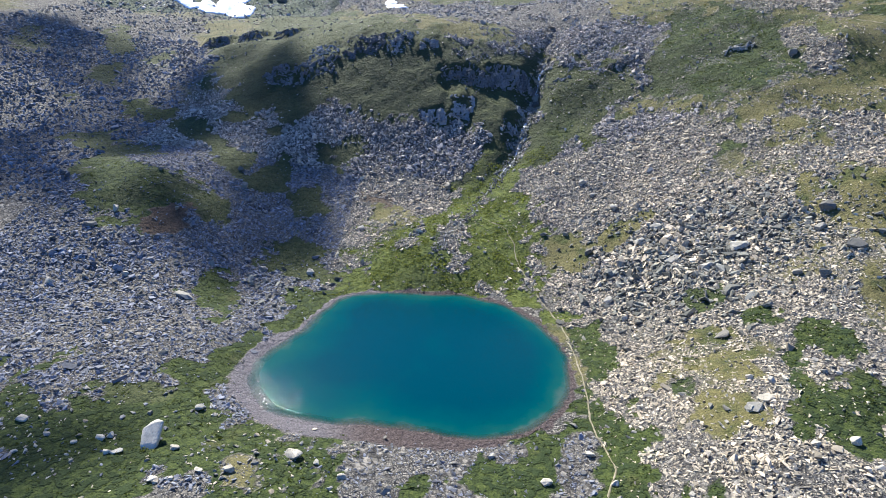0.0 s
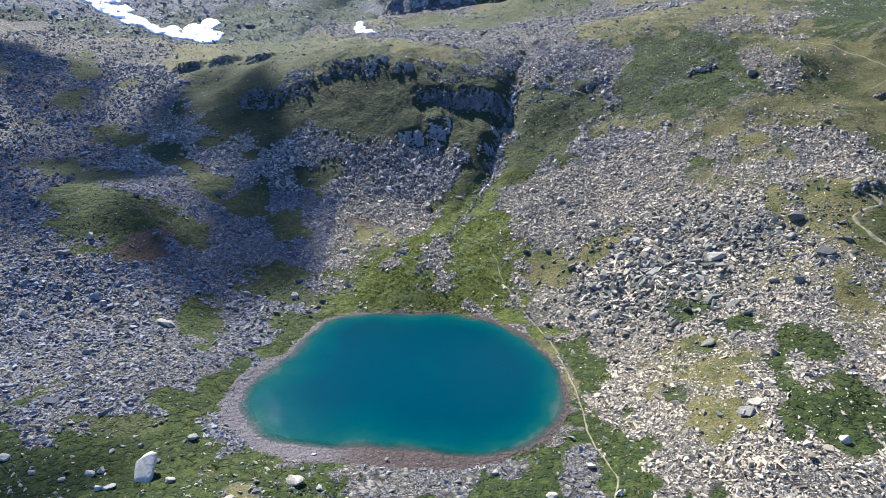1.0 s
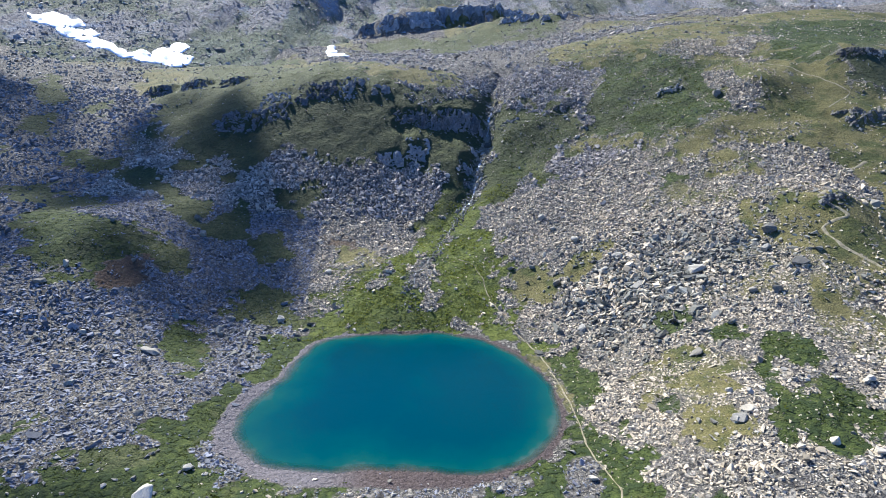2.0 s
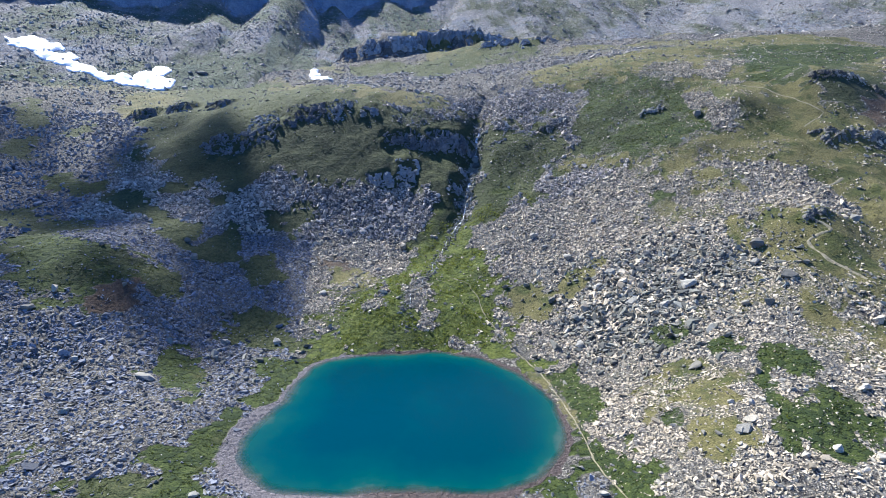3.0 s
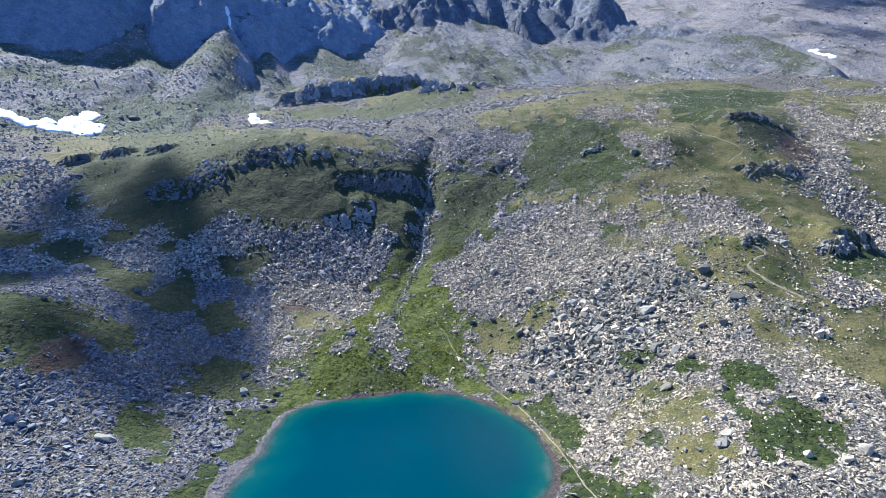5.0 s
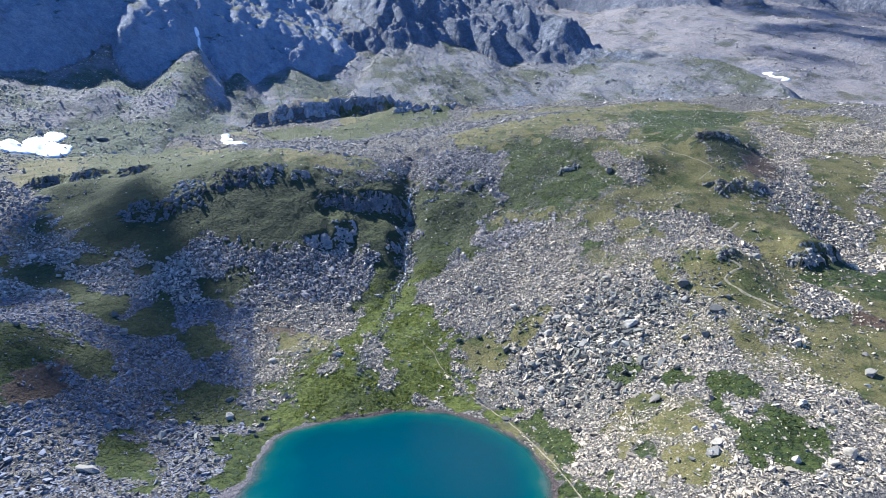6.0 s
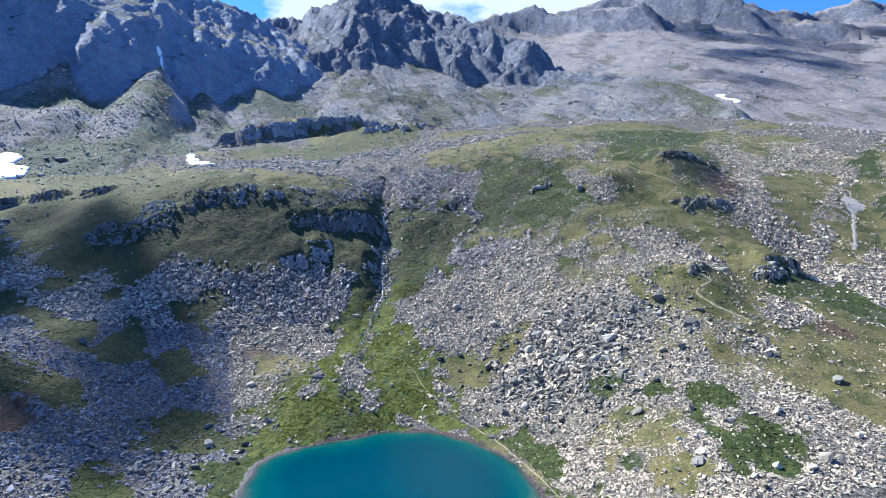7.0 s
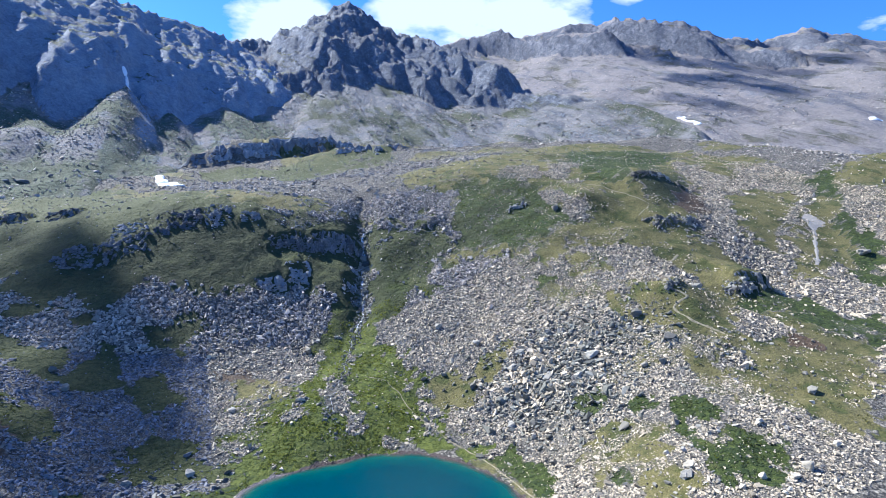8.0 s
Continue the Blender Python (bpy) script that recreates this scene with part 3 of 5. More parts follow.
# ---- materials ----
class Nodes:
    """A small builder for node materials."""

    def __init__(self, name):
        self.m = bpy.data.materials.new(name)
        self.m.use_nodes = True
        self.t = self.m.node_tree
        self.out = self.t.nodes["Principled BSDF"]
        self.pos = self.t.nodes.new("ShaderNodeNewGeometry").outputs["Position"]

    def node(self, kind, **inputs):
        n = self.t.nodes.new("ShaderNode" + kind)
        for k, v in inputs.items():
            self.put(n, k.replace("_", " "), v)
        return n

    def put(self, n, key, v):
        slot = n.inputs[int(key)] if key.isdigit() else n.inputs[key]
        if isinstance(v, bpy.types.NodeSocket):
            self.t.links.new(v, slot)
        elif isinstance(v, tuple) and len(v) == 3 and slot.type == "RGBA":
            slot.default_value = (*v, 1)
        else:
            slot.default_value = v

    def noise(self, scale, detail=4.0, rough=0.55, where=None):
        return self.node("TexNoise", Vector=where or self.pos, Scale=scale, Detail=detail, Roughness=rough).outputs["Fac"]

    def cells(self, scale, feature="F1", out="Distance", where=None):
        n = self.node("TexVoronoi", Vector=where or self.pos, Scale=scale)
        n.feature = feature
        return n.outputs[out]

    def attr(self, name):
        n = self.node("Attribute")
        n.attribute_name = name
        return n.outputs["Fac"]

    def math(self, op, a, b=0.0, c=0.0):
        n = self.node("Math")
        n.operation = op
        for i, v in enumerate((a, b, c)):
            self.put(n, str(i), v)
        return n.outputs[0]

    def step(self, v, lo, hi):
        n = self.node("MapRange", Value=v)
        n.interpolation_type = "SMOOTHSTEP"
        n.inputs["From Min"].default_value, n.inputs["From Max"].default_value = lo, hi
        return n.outputs[0]

    def mix(self, fac, a, b):
        n = self.node("Mix")
        n.data_type = "RGBA"
        self.put(n, "0", fac)
        self.put(n, "6", a)
        self.put(n, "7", b)
        return n.outputs[2]

    def ramp(self, fac, *stops):
        n = self.node("ValToRGB", Fac=fac)
        els = n.color_ramp.elements
        while len(els) < len(stops):
            els.new(0.5)
        for e, (at, col) in zip(els, stops):
            e.position, e.color = at, (*col, 1)
        return n.outputs["Color"]

    def bump(self, h, strength, distance):
        n = self.node("Bump", Height=h, Strength=strength, Distance=distance)
        return n.outputs[0]

    def end(self, color, rough=0.9, normal=None, **more):
        self.put(self.out, "Base Color", color)
        self.put(self.out, "Roughness", rough)
        self.put(self.out, "Specular IOR Level", more.pop("spec", 0.25))
        if normal is not None:
            self.put(self.out, "Normal", normal)
        for k, v in more.items():
            self.put(self.out, k, v)
        return self.m


# rubble tones, held down for the shade in gaps under the loose stones
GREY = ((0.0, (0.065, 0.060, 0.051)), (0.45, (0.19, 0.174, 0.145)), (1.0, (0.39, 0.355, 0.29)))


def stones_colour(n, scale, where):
    """Loose rubble: a tone for each cell; in the hollows between, dark soil and painted-in shade."""
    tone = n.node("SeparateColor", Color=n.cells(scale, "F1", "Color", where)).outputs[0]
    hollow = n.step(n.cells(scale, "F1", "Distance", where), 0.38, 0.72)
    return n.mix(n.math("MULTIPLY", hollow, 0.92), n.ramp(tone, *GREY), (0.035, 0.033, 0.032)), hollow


def make_ground_material():
    n = Nodes("alpine_ground")
    fine = n.noise(0.9, 6, 0.65)
    wide = n.noise(0.11, 5, 0.6)
    broad = n.noise(0.035, 4, 0.6)
    speck = n.noise(3.2, 3, 0.6)
    warp = n.node("TexNoise", Vector=n.pos, Scale=1.1, Detail=3.0).outputs["Color"]
    bent = n.node("VectorMath")
    bent.operation = "MULTIPLY_ADD"
    n.put(bent, "0", warp)
    bent.inputs[1].default_value = (1.4, 1.4, 1.4)
    n.put(bent, "2", n.pos)
    bent = bent.outputs[0]
    edge = n.math("ADD", n.math("MULTIPLY_ADD", fine, 0.85, -0.425), n.math("MULTIPLY_ADD", speck, 0.5, -0.25))
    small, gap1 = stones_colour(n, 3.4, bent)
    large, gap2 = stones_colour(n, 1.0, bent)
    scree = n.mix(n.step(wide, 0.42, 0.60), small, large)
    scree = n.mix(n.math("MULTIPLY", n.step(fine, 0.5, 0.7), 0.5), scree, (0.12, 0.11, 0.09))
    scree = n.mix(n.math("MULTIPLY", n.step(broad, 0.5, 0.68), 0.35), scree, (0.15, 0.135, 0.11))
    turf = n.ramp(n.math("ADD", n.math("MULTIPLY", fine, 0.55), n.math("MULTIPLY", speck, 0.45)), (0.34, (0.013, 0.022, 0.006)), (0.45, (0.028, 0.041, 0.008)), (0.55, (0.054, 0.072, 0.014)), (0.70, (0.110, 0.124, 0.031)))
    olive = n.ramp(speck, (0.3, (0.045, 0.047, 0.014)), (0.55, (0.105, 0.098, 0.032)), (0.75, (0.17, 0.15, 0.065)))
    shrub = n.step(n.noise(0.5, 4, 0.6), 0.46, 0.58)
    turf = n.mix(n.math("MULTIPLY", shrub, 0.7), turf, (0.020, 0.034, 0.010))
    turf = n.mix(n.step(n.math("ADD", n.math("MULTIPLY", wide, 0.6), n.math("MULTIPLY", broad, 0.4)), 0.57, 0.74), turf, olive)
    moor = n.ramp(n.math("ADD", n.math("MULTIPLY", fine, 0.5), n.math("MULTIPLY", speck, 0.5)), (0.34, (0.016, 0.022, 0.008)), (0.48, (0.050, 0.060, 0.020)), (0.58, (0.088, 0.094, 0.034)), (0.74, (0.145, 0.140, 0.066)))
    turf = n.mix(n.attr("heath"), turf, moor)
    lush = n.ramp(n.math("ADD", n.math("MULTIPLY", fine, 0.5), n.math("MULTIPLY", speck, 0.5)), (0.34, (0.030, 0.044, 0.008)), (0.47, (0.080, 0.099, 0.016)), (0.60, (0.140, 0.153, 0.028)), (0.75, (0.215, 0.212, 0.060)))
    lush = n.mix(n.math("MULTIPLY", n.step(n.noise(0.34, 5, 0.66), 0.50, 0.60), 0.6), lush, (0.034, 0.052, 0.012))
    turf = n.mix(n.math("MULTIPLY", n.attr("fresh"), 0.9), turf, lush)
    straw = n.ramp(n.math("ADD", n.math("MULTIPLY", fine, 0.5), n.math("MULTIPLY", speck, 0.5)), (0.32, (0.040, 0.043, 0.014)), (0.48, (0.128, 0.114, 0.040)), (0.60, (0.190, 0.165, 0.068)), (0.78, (0.29, 0.25, 0.15)))
    straw = n.mix(n.math("MULTIPLY", n.step(n.noise(0.9, 4, 0.65), 0.50, 0.62), 0.6), straw, (0.040, 0.040, 0.018))
    straw = n.mix(n.math("MULTIPLY", n.step(wide, 0.46, 0.61), 0.75), straw, turf)
    earth = n.ramp(fine, (0.3, (0.055, 0.040, 0.025)), (0.55, (0.120, 0.078, 0.048)), (0.8, (0.11, 0.10, 0.045)))
    silt = n.ramp(speck, (0.25, (0.040, 0.029, 0.027)), (0.5, (0.082, 0.062, 0.056)), (0.8, (0.19, 0.155, 0.145)))

    pale = n.ramp(speck, (0.25, (0.080, 0.071, 0.074)), (0.5, (0.150, 0.135, 0.139)), (0.8, (0.28, 0.258, 0.262)))
    silt = n.mix(n.step(n.node("SeparateXYZ", Vector=n.pos).outputs[0], -14.0, -26.0), silt, pale)

    def share(name, hard=0.16):
        return n.step(n.math("ADD", n.attr(name), edge), 0.5 - hard, 0.5 + hard)

    lawn = share("grass")
    heath = share("dry", 0.25)
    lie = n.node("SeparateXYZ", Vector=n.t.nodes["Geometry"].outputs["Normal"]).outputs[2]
    # turf on steep ground is mixed towards a darker, duller green
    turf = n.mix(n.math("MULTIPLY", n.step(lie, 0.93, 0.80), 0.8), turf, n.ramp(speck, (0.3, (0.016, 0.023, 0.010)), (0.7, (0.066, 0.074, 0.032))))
    col = n.mix(heath, scree, straw)
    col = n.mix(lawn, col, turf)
    col = n.mix(share("soil", 0.3), col, earth)
    col = n.mix(share("mud", 0.2), col, silt)
    rock = n.ramp(fine, (0.3, (0.06, 0.06, 0.062)), (0.6, (0.16, 0.155, 0.15)))
    col = n.mix(n.step(n.math("ADD", lie, n.math("MULTIPLY", edge, 0.3)), 0.50, 0.38), col, rock)
    rubble = n.math("SUBTRACT", n.math("SUBTRACT", 1.0, n.math("MULTIPLY", gap1, 0.35)), n.math("MULTIPLY", gap2, 0.6))
    bare = n.math("SUBTRACT", 1.0, n.math("MAXIMUM", lawn, n.math("MULTIPLY", heath, 0.7)))
    h = n.math("ADD", n.math("MULTIPLY", rubble, bare), n.math("ADD", n.math("MULTIPLY", shrub, n.math("MULTIPLY", lawn, 0.7)), n.math("ADD", n.math("MULTIPLY", speck, 0.5), n.math("MULTIPLY", fine, 0.7))))
    return n.end(col, 0.93, n.bump(h, 1.0, 0.42))


def make_stone_material(name, island, tones, veins=0.6, tint=(1.0, 0.955, 0.835)):
    n = Nodes(name)
    if island:
        rnd = n.t.nodes["Geometry"].outputs["Random Per Island"]
    else:
        rnd = n.node("ObjectInfo").outputs["Random"]
    stops = [(at, tuple(v * c for c in tint)) for at, v in zip((0.0, 0.3, 0.7, 0.97), tones)]
    dark = min(1.0, tones[1] / 0.25)
    col = n.ramp(rnd, *stops)
    vein = n.noise(4.5, 6, 0.72)
    col = n.mix(n.math("MULTIPLY", n.step(vein, 0.47, 0.66), veins), col, (0.12 * dark, 0.116 * dark, 0.10 * dark))
    col = n.mix(n.math("MULTIPLY", n.step(n.noise(0.6, 4), 0.55, 0.75), 0.35), col, (0.23, 0.215, 0.14))
    lichen = n.step(n.noise(0.28, 5, 0.65), 0.46, 0.62)
    col = n.mix(n.math("MULTIPLY", lichen, 0.8 * veins), col, n.mix(0.55, col, (0.07, 0.072, 0.055)))
    return n.end(col, 0.88, n.bump(vein, 0.5, 0.12))


def make_crag_material(name, lo, hi, moss=0.4):
    n = Nodes(name)
    fine, wide = n.noise(1.6, 7, 0.7), n.noise(0.25, 5, 0.6)
    tone = n.math("ADD", n.math("MULTIPLY", fine, 0.65), n.math("MULTIPLY", n.node("ObjectInfo").outputs["Random"], 0.35))
    col = n.ramp(tone, (0.28, lo), (0.72, hi))
    col = n.mix(n.math("MULTIPLY", n.step(wide, 0.52, 0.68), 0.5), col, tuple(0.45 * c for c in lo))
    lie = n.node("SeparateXYZ", Vector=n.t.nodes["Geometry"].outputs["Normal"]).outputs[2]
    ledge = n.step(n.math("ADD", lie, n.math("MULTIPLY_ADD", fine, 0.6, -0.3)), 0.70, 0.92)
    col = n.mix(n.math("MULTIPLY", ledge, moss), col, (0.085, 0.09, 0.03))
    return n.end(col, 0.88, n.bump(fine, 0.9, 0.5))


def make_mountain_material(name, rock_lo, rock_hi, scree_col, green, turf, grain):
    n = Nodes(name)
    fine, wide, speck = n.noise(0.09, 9, 0.72), n.noise(0.012, 6, 0.62), n.noise(0.42, 4, 0.75)
    run = n.node("VectorMath")
    run.operation = "MULTIPLY"
    n.put(run, "0", n.pos)
    run.inputs[1].default_value = (1.0, 0.12, 0.12)
    streak = n.noise(0.05, 6, 0.65, run.outputs[0])
    tilted = n.node("VectorMath")
    tilted.operation = "MULTIPLY_ADD"
    n.put(tilted, "0", n.node("TexNoise", Vector=n.pos, Scale=0.05, Detail=4.0).outputs["Color"])
    tilted.inputs[1].default_value = (14.0, 14.0, 14.0)
    n.put(tilted, "2", n.pos)
    tilted = tilted.outputs[0]
    rock = n.ramp(n.math("ADD", n.math("MULTIPLY", speck, 0.4), n.math("ADD", n.math("MULTIPLY", fine, 0.35), n.math("MULTIPLY", streak, 0.25))), (0.39, tuple(0.6 * c for c in rock_lo)), (0.50, rock_lo), (0.60, rock_hi))
    scree = n.ramp(n.math("ADD", n.math("MULTIPLY", speck, 0.5), n.math("ADD", n.math("MULTIPLY", fine, 0.25), n.math("MULTIPLY", streak, 0.25))), (0.38, tuple(0.42 * c for c in scree_col)), (0.50, scree_col), (0.62, tuple(1.3 * c for c in scree_col)))
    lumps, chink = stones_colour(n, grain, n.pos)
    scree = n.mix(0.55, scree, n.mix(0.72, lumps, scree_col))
    bloom = n.step(n.math("ADD", n.math("MULTIPLY", wide, 0.5), n.math("ADD", n.math("MULTIPLY", streak, 0.35), n.math("MULTIPLY", fine, 0.15))), turf, turf + 0.09)
    reef = n.step(n.math("ADD", n.math("MULTIPLY", n.noise(0.06 * grain, 7, 0.7), 0.6), n.math("MULTIPLY", streak, 0.4)), 0.52, 0.58)
    scree = n.mix(n.math("MULTIPLY", reef, 0.75), scree, rock)
    low = n.mix(n.math("MULTIPLY", bloom, 0.85), scree, n.mix(n.step(speck, 0.4, 0.6), tuple(0.6 * c for c in green), green))
    crag = n.step(n.math("ADD", n.attr("crag"), n.math("MULTIPLY_ADD", fine, 1.0, -0.5)), 0.35, 0.65)
    lie = n.node("SeparateXYZ", Vector=n.t.nodes["Geometry"].outputs["Normal"]).outputs[2]
    crag = n.math("MAXIMUM", n.math("MULTIPLY", crag, n.step(lie, 0.90, 0.76)), n.step(lie, 0.74, 0.64))
    facet = n.math("ADD", n.cells(0.075, "F1", "Distance", tilted), n.math("MULTIPLY", n.cells(0.21, "F1", "Distance", tilted), 0.4))
    facet = n.math("MULTIPLY", facet, n.math("MULTIPLY", crag, 0.8))
    h = n.math("SUBTRACT", n.math("ADD", n.math("MULTIPLY_ADD", fine, 1.2, facet), n.math("MULTIPLY", speck, 1.0)), n.math("MULTIPLY", chink, 0.12))
    return n.end(n.mix(crag, low, rock), 0.95, n.bump(h, 1.0, 3.6))


def make_water_material():
    n = Nodes("lake_water")
    deep = n.attr("deep")
    murk = n.noise(0.075, 5, 0.62)
    col = n.ramp(n.math("ADD", deep, n.math("MULTIPLY_ADD", murk, 1.1, -0.55)), (0.0, (0.05, 0.085, 0.065)), (0.15, (0.006, 0.062, 0.050)), (0.45, (0.0, 0.047, 0.050)), (0.95, (0.0, 0.034, 0.045)))
    ripple = n.math("ADD", n.noise(3.4, 3, 0.6), n.math("MULTIPLY", n.noise(0.4, 2, 0.5), 0.7))
    see = n.step(deep, -0.02, 0.20)
    n.put(n.out, "Alpha", n.math("MULTIPLY_ADD", see, 0.72, 0.28))
    return n.end(col, 0.05, n.bump(ripple, 0.375, 0.10), IOR=1.33, spec=0.5)


def make_leaf_material(name, *stops, through_light=0.28):
    n = Nodes(name)
    col = n.ramp(n.t.nodes["Geometry"].outputs["Random Per Island"], *stops)
    col = n.mix(n.math("MULTIPLY", n.step(n.noise(0.15, 4), 0.4, 0.65), 0.6), col, n.mix(0.5, col, (0.10, 0.115, 0.032)))
    n.end(col, 0.8)
    glow = n.node("BsdfTranslucent", Color=n.mix(0.35, col, (0.30, 0.36, 0.04)))
    both = n.node("MixShader", Fac=through_light)
    n.t.links.new(n.out.outputs[0], both.inputs[1])
    n.t.links.new(glow.outputs[0], both.inputs[2])
    n.t.links.new(both.outputs[0], n.t.nodes["Material Output"].inputs["Surface"])
    return n.m


def make_plain_material(name, lo, hi, scale, rough=0.9, relief=0.1, spec=0.25):
    n = Nodes(name)
    fine = n.noise(scale, 6, 0.65)
    return n.end(n.ramp(fine, (0.3, lo), (0.7, hi)), rough, n.bump(fine, 0.6, relief), spec=spec)


GROUND = make_ground_material()
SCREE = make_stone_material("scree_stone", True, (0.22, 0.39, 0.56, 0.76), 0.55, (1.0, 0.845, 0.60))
# cooler than SCREE: some haze of the farther slopes is put into the tint
HIGH_SCREE = make_stone_material("high_scree_stone", True, (0.18, 0.34, 0.49, 0.64), 0.6, (1.0, 0.88, 0.74))
STONE = make_stone_material("stone", False, (0.14, 0.22, 0.31, 0.41), 0.6, (1.0, 0.93, 0.77))
PALE = make_stone_material("pale_boulder", False, (0.40, 0.47, 0.53, 0.59), 0.5, (1.0, 0.90, 0.70))
WHITE = make_stone_material("white_slab", False, (0.54, 0.56, 0.59, 0.62), 0.35, (1.0, 0.91, 0.72))
# SCREE's rock again, dimmed and blued in the colour for western haze and shade
HAZED_SCREE = make_stone_material("hazed_scree", True, (0.10, 0.165, 0.24, 0.33), 0.45, (0.94, 0.96, 1.06))
LYING = make_stone_material("lying_slab", False, (0.08, 0.14, 0.22, 0.33), 0.6, (1.0, 0.97, 0.80))
SLAB = make_stone_material("tumbled_slab", True, (0.07, 0.13, 0.20, 0.30), 0.6, (1.0, 0.97, 0.80))
CRAG = make_crag_material("dark_crag", (0.07, 0.072, 0.080), (0.36, 0.362, 0.37), 0.6)
CRAG_EAST = make_crag_material("grey_crag", (0.075, 0.071, 0.063), (0.38, 0.36, 0.315), 0.5)
# far rock: distance haze is put into the colour, paler and bluer
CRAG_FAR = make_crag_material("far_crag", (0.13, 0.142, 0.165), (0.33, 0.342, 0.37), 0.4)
WATER = make_water_material()
TUFT = make_leaf_material("alpine_tufts", (0.0, (0.019, 0.032, 0.008)), (0.5, (0.036, 0.053, 0.011)), (1.0, (0.070, 0.084, 0.020)))
MEADOW = make_leaf_material("meadow_tufts", (0.0, (0.070, 0.090, 0.013)), (0.5, (0.150, 0.168, 0.024)), (1.0, (0.245, 0.240, 0.048)), through_light=0.5)
HEATH = make_leaf_material("dry_tufts", (0.0, (0.060, 0.055, 0.018)), (0.5, (0.14, 0.125, 0.045)), (1.0, (0.25, 0.215, 0.10)))
TRODDEN = make_plain_material("trodden_path", (0.12, 0.108, 0.06), (0.31, 0.27, 0.18), 0.9)
SAND = make_plain_material("pale_sand", (0.24, 0.215, 0.18), (0.38, 0.35, 0.30), 0.8)
SNOW = make_plain_material("old_snow", (0.72, 0.74, 0.77), (0.88, 0.89, 0.90), 0.25, 0.6, 0.3)
FOAM = make_plain_material("falling_water", (0.05, 0.055, 0.06), (0.80, 0.83, 0.86), 1.4, 0.25, 0.3, 0.5)


# ---- ground ----
XS = stretch((-125, 135), 1.0, (-4200, 4200), 1.032)
YS = stretch((60, 285), 1.0, (-2500, 4200), 1.032)
GX, GY = np.meshgrid(XS, YS)
GZ = height(GX, GY)
ground_mesh, _ = sheet("ground", XS, YS, GZ)
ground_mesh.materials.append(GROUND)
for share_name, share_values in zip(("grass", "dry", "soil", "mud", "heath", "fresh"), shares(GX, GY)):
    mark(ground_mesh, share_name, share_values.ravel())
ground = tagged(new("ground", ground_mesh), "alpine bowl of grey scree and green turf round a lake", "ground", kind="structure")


def on_ground(x, y):
    """Height of the built ground sheet."""
    x, y = np.asarray(x, float), np.asarray(y, float)
    i = np.clip(np.searchsorted(XS, x) - 1, 0, len(XS) - 2)
    j = np.clip(np.searchsorted(YS, y) - 1, 0, len(YS) - 2)
    u, v = (x - XS[i]) / (XS[i + 1] - XS[i]), (y - YS[j]) / (YS[j + 1] - YS[j])
    return (GZ[j, i] * (1 - u) + GZ[j, i + 1] * u) * (1 - v) + (GZ[j + 1, i] * (1 - u) + GZ[j + 1, i + 1] * u) * v


def ground_normals(x, y):
    e = 1.5
    n = np.column_stack([on_ground(x - e, y) - on_ground(x + e, y), on_ground(x, y - e) - on_ground(x, y + e), np.full(len(x), 2 * e)])
    return n / np.linalg.norm(n, axis=1, keepdims=True)


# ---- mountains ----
# blue-grey rock tones carry distance haze; the first is also paled for it
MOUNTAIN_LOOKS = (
    make_mountain_material("hazed_mountain", (0.29, 0.33, 0.40), (0.42, 0.455, 0.51), (0.27, 0.26, 0.26), (0.105, 0.135, 0.068), 0.435, 0.34),
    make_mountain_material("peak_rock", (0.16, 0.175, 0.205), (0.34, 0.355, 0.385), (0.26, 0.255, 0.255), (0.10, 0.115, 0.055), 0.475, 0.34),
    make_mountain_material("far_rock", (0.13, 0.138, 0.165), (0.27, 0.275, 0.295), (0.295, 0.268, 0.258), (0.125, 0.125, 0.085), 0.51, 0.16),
)
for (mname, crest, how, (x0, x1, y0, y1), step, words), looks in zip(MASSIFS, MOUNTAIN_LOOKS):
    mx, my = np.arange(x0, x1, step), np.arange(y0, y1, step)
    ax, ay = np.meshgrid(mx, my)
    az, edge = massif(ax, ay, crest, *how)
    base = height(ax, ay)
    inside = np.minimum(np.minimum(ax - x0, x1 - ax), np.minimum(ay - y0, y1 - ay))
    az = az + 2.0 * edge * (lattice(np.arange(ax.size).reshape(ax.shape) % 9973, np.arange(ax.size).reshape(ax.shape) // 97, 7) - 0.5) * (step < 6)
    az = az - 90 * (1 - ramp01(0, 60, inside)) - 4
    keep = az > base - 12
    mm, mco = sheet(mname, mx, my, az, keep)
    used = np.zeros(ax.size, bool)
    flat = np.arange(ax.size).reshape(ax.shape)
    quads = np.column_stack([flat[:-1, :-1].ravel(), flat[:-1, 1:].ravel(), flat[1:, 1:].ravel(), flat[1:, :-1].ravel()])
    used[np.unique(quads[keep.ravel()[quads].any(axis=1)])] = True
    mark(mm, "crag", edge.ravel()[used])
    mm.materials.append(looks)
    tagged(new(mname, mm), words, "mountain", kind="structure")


# ---- fair-weather clouds that drift between the sun and the slopes ----
def make_cloud_material():
    """Thin cloud: it scatters part of the light and lets the rest through."""
    n = Nodes("thin_cloud")
    n.end(n.ramp(n.noise(0.02, 4), (0.3, (0.78, 0.80, 0.83)), (0.7, (0.90, 0.91, 0.92))), 1.0)
    clear = n.node("BsdfTransparent")
    both = n.node("MixShader", Fac=0.28)
    n.t.links.new(clear.outputs[0], both.inputs[1])
    n.t.links.new(n.out.outputs[0], both.inputs[2])
    n.t.links.new(both.outputs[0], n.t.nodes["Material Output"].inputs["Surface"])
    return n.m


CLOUD = make_cloud_material()


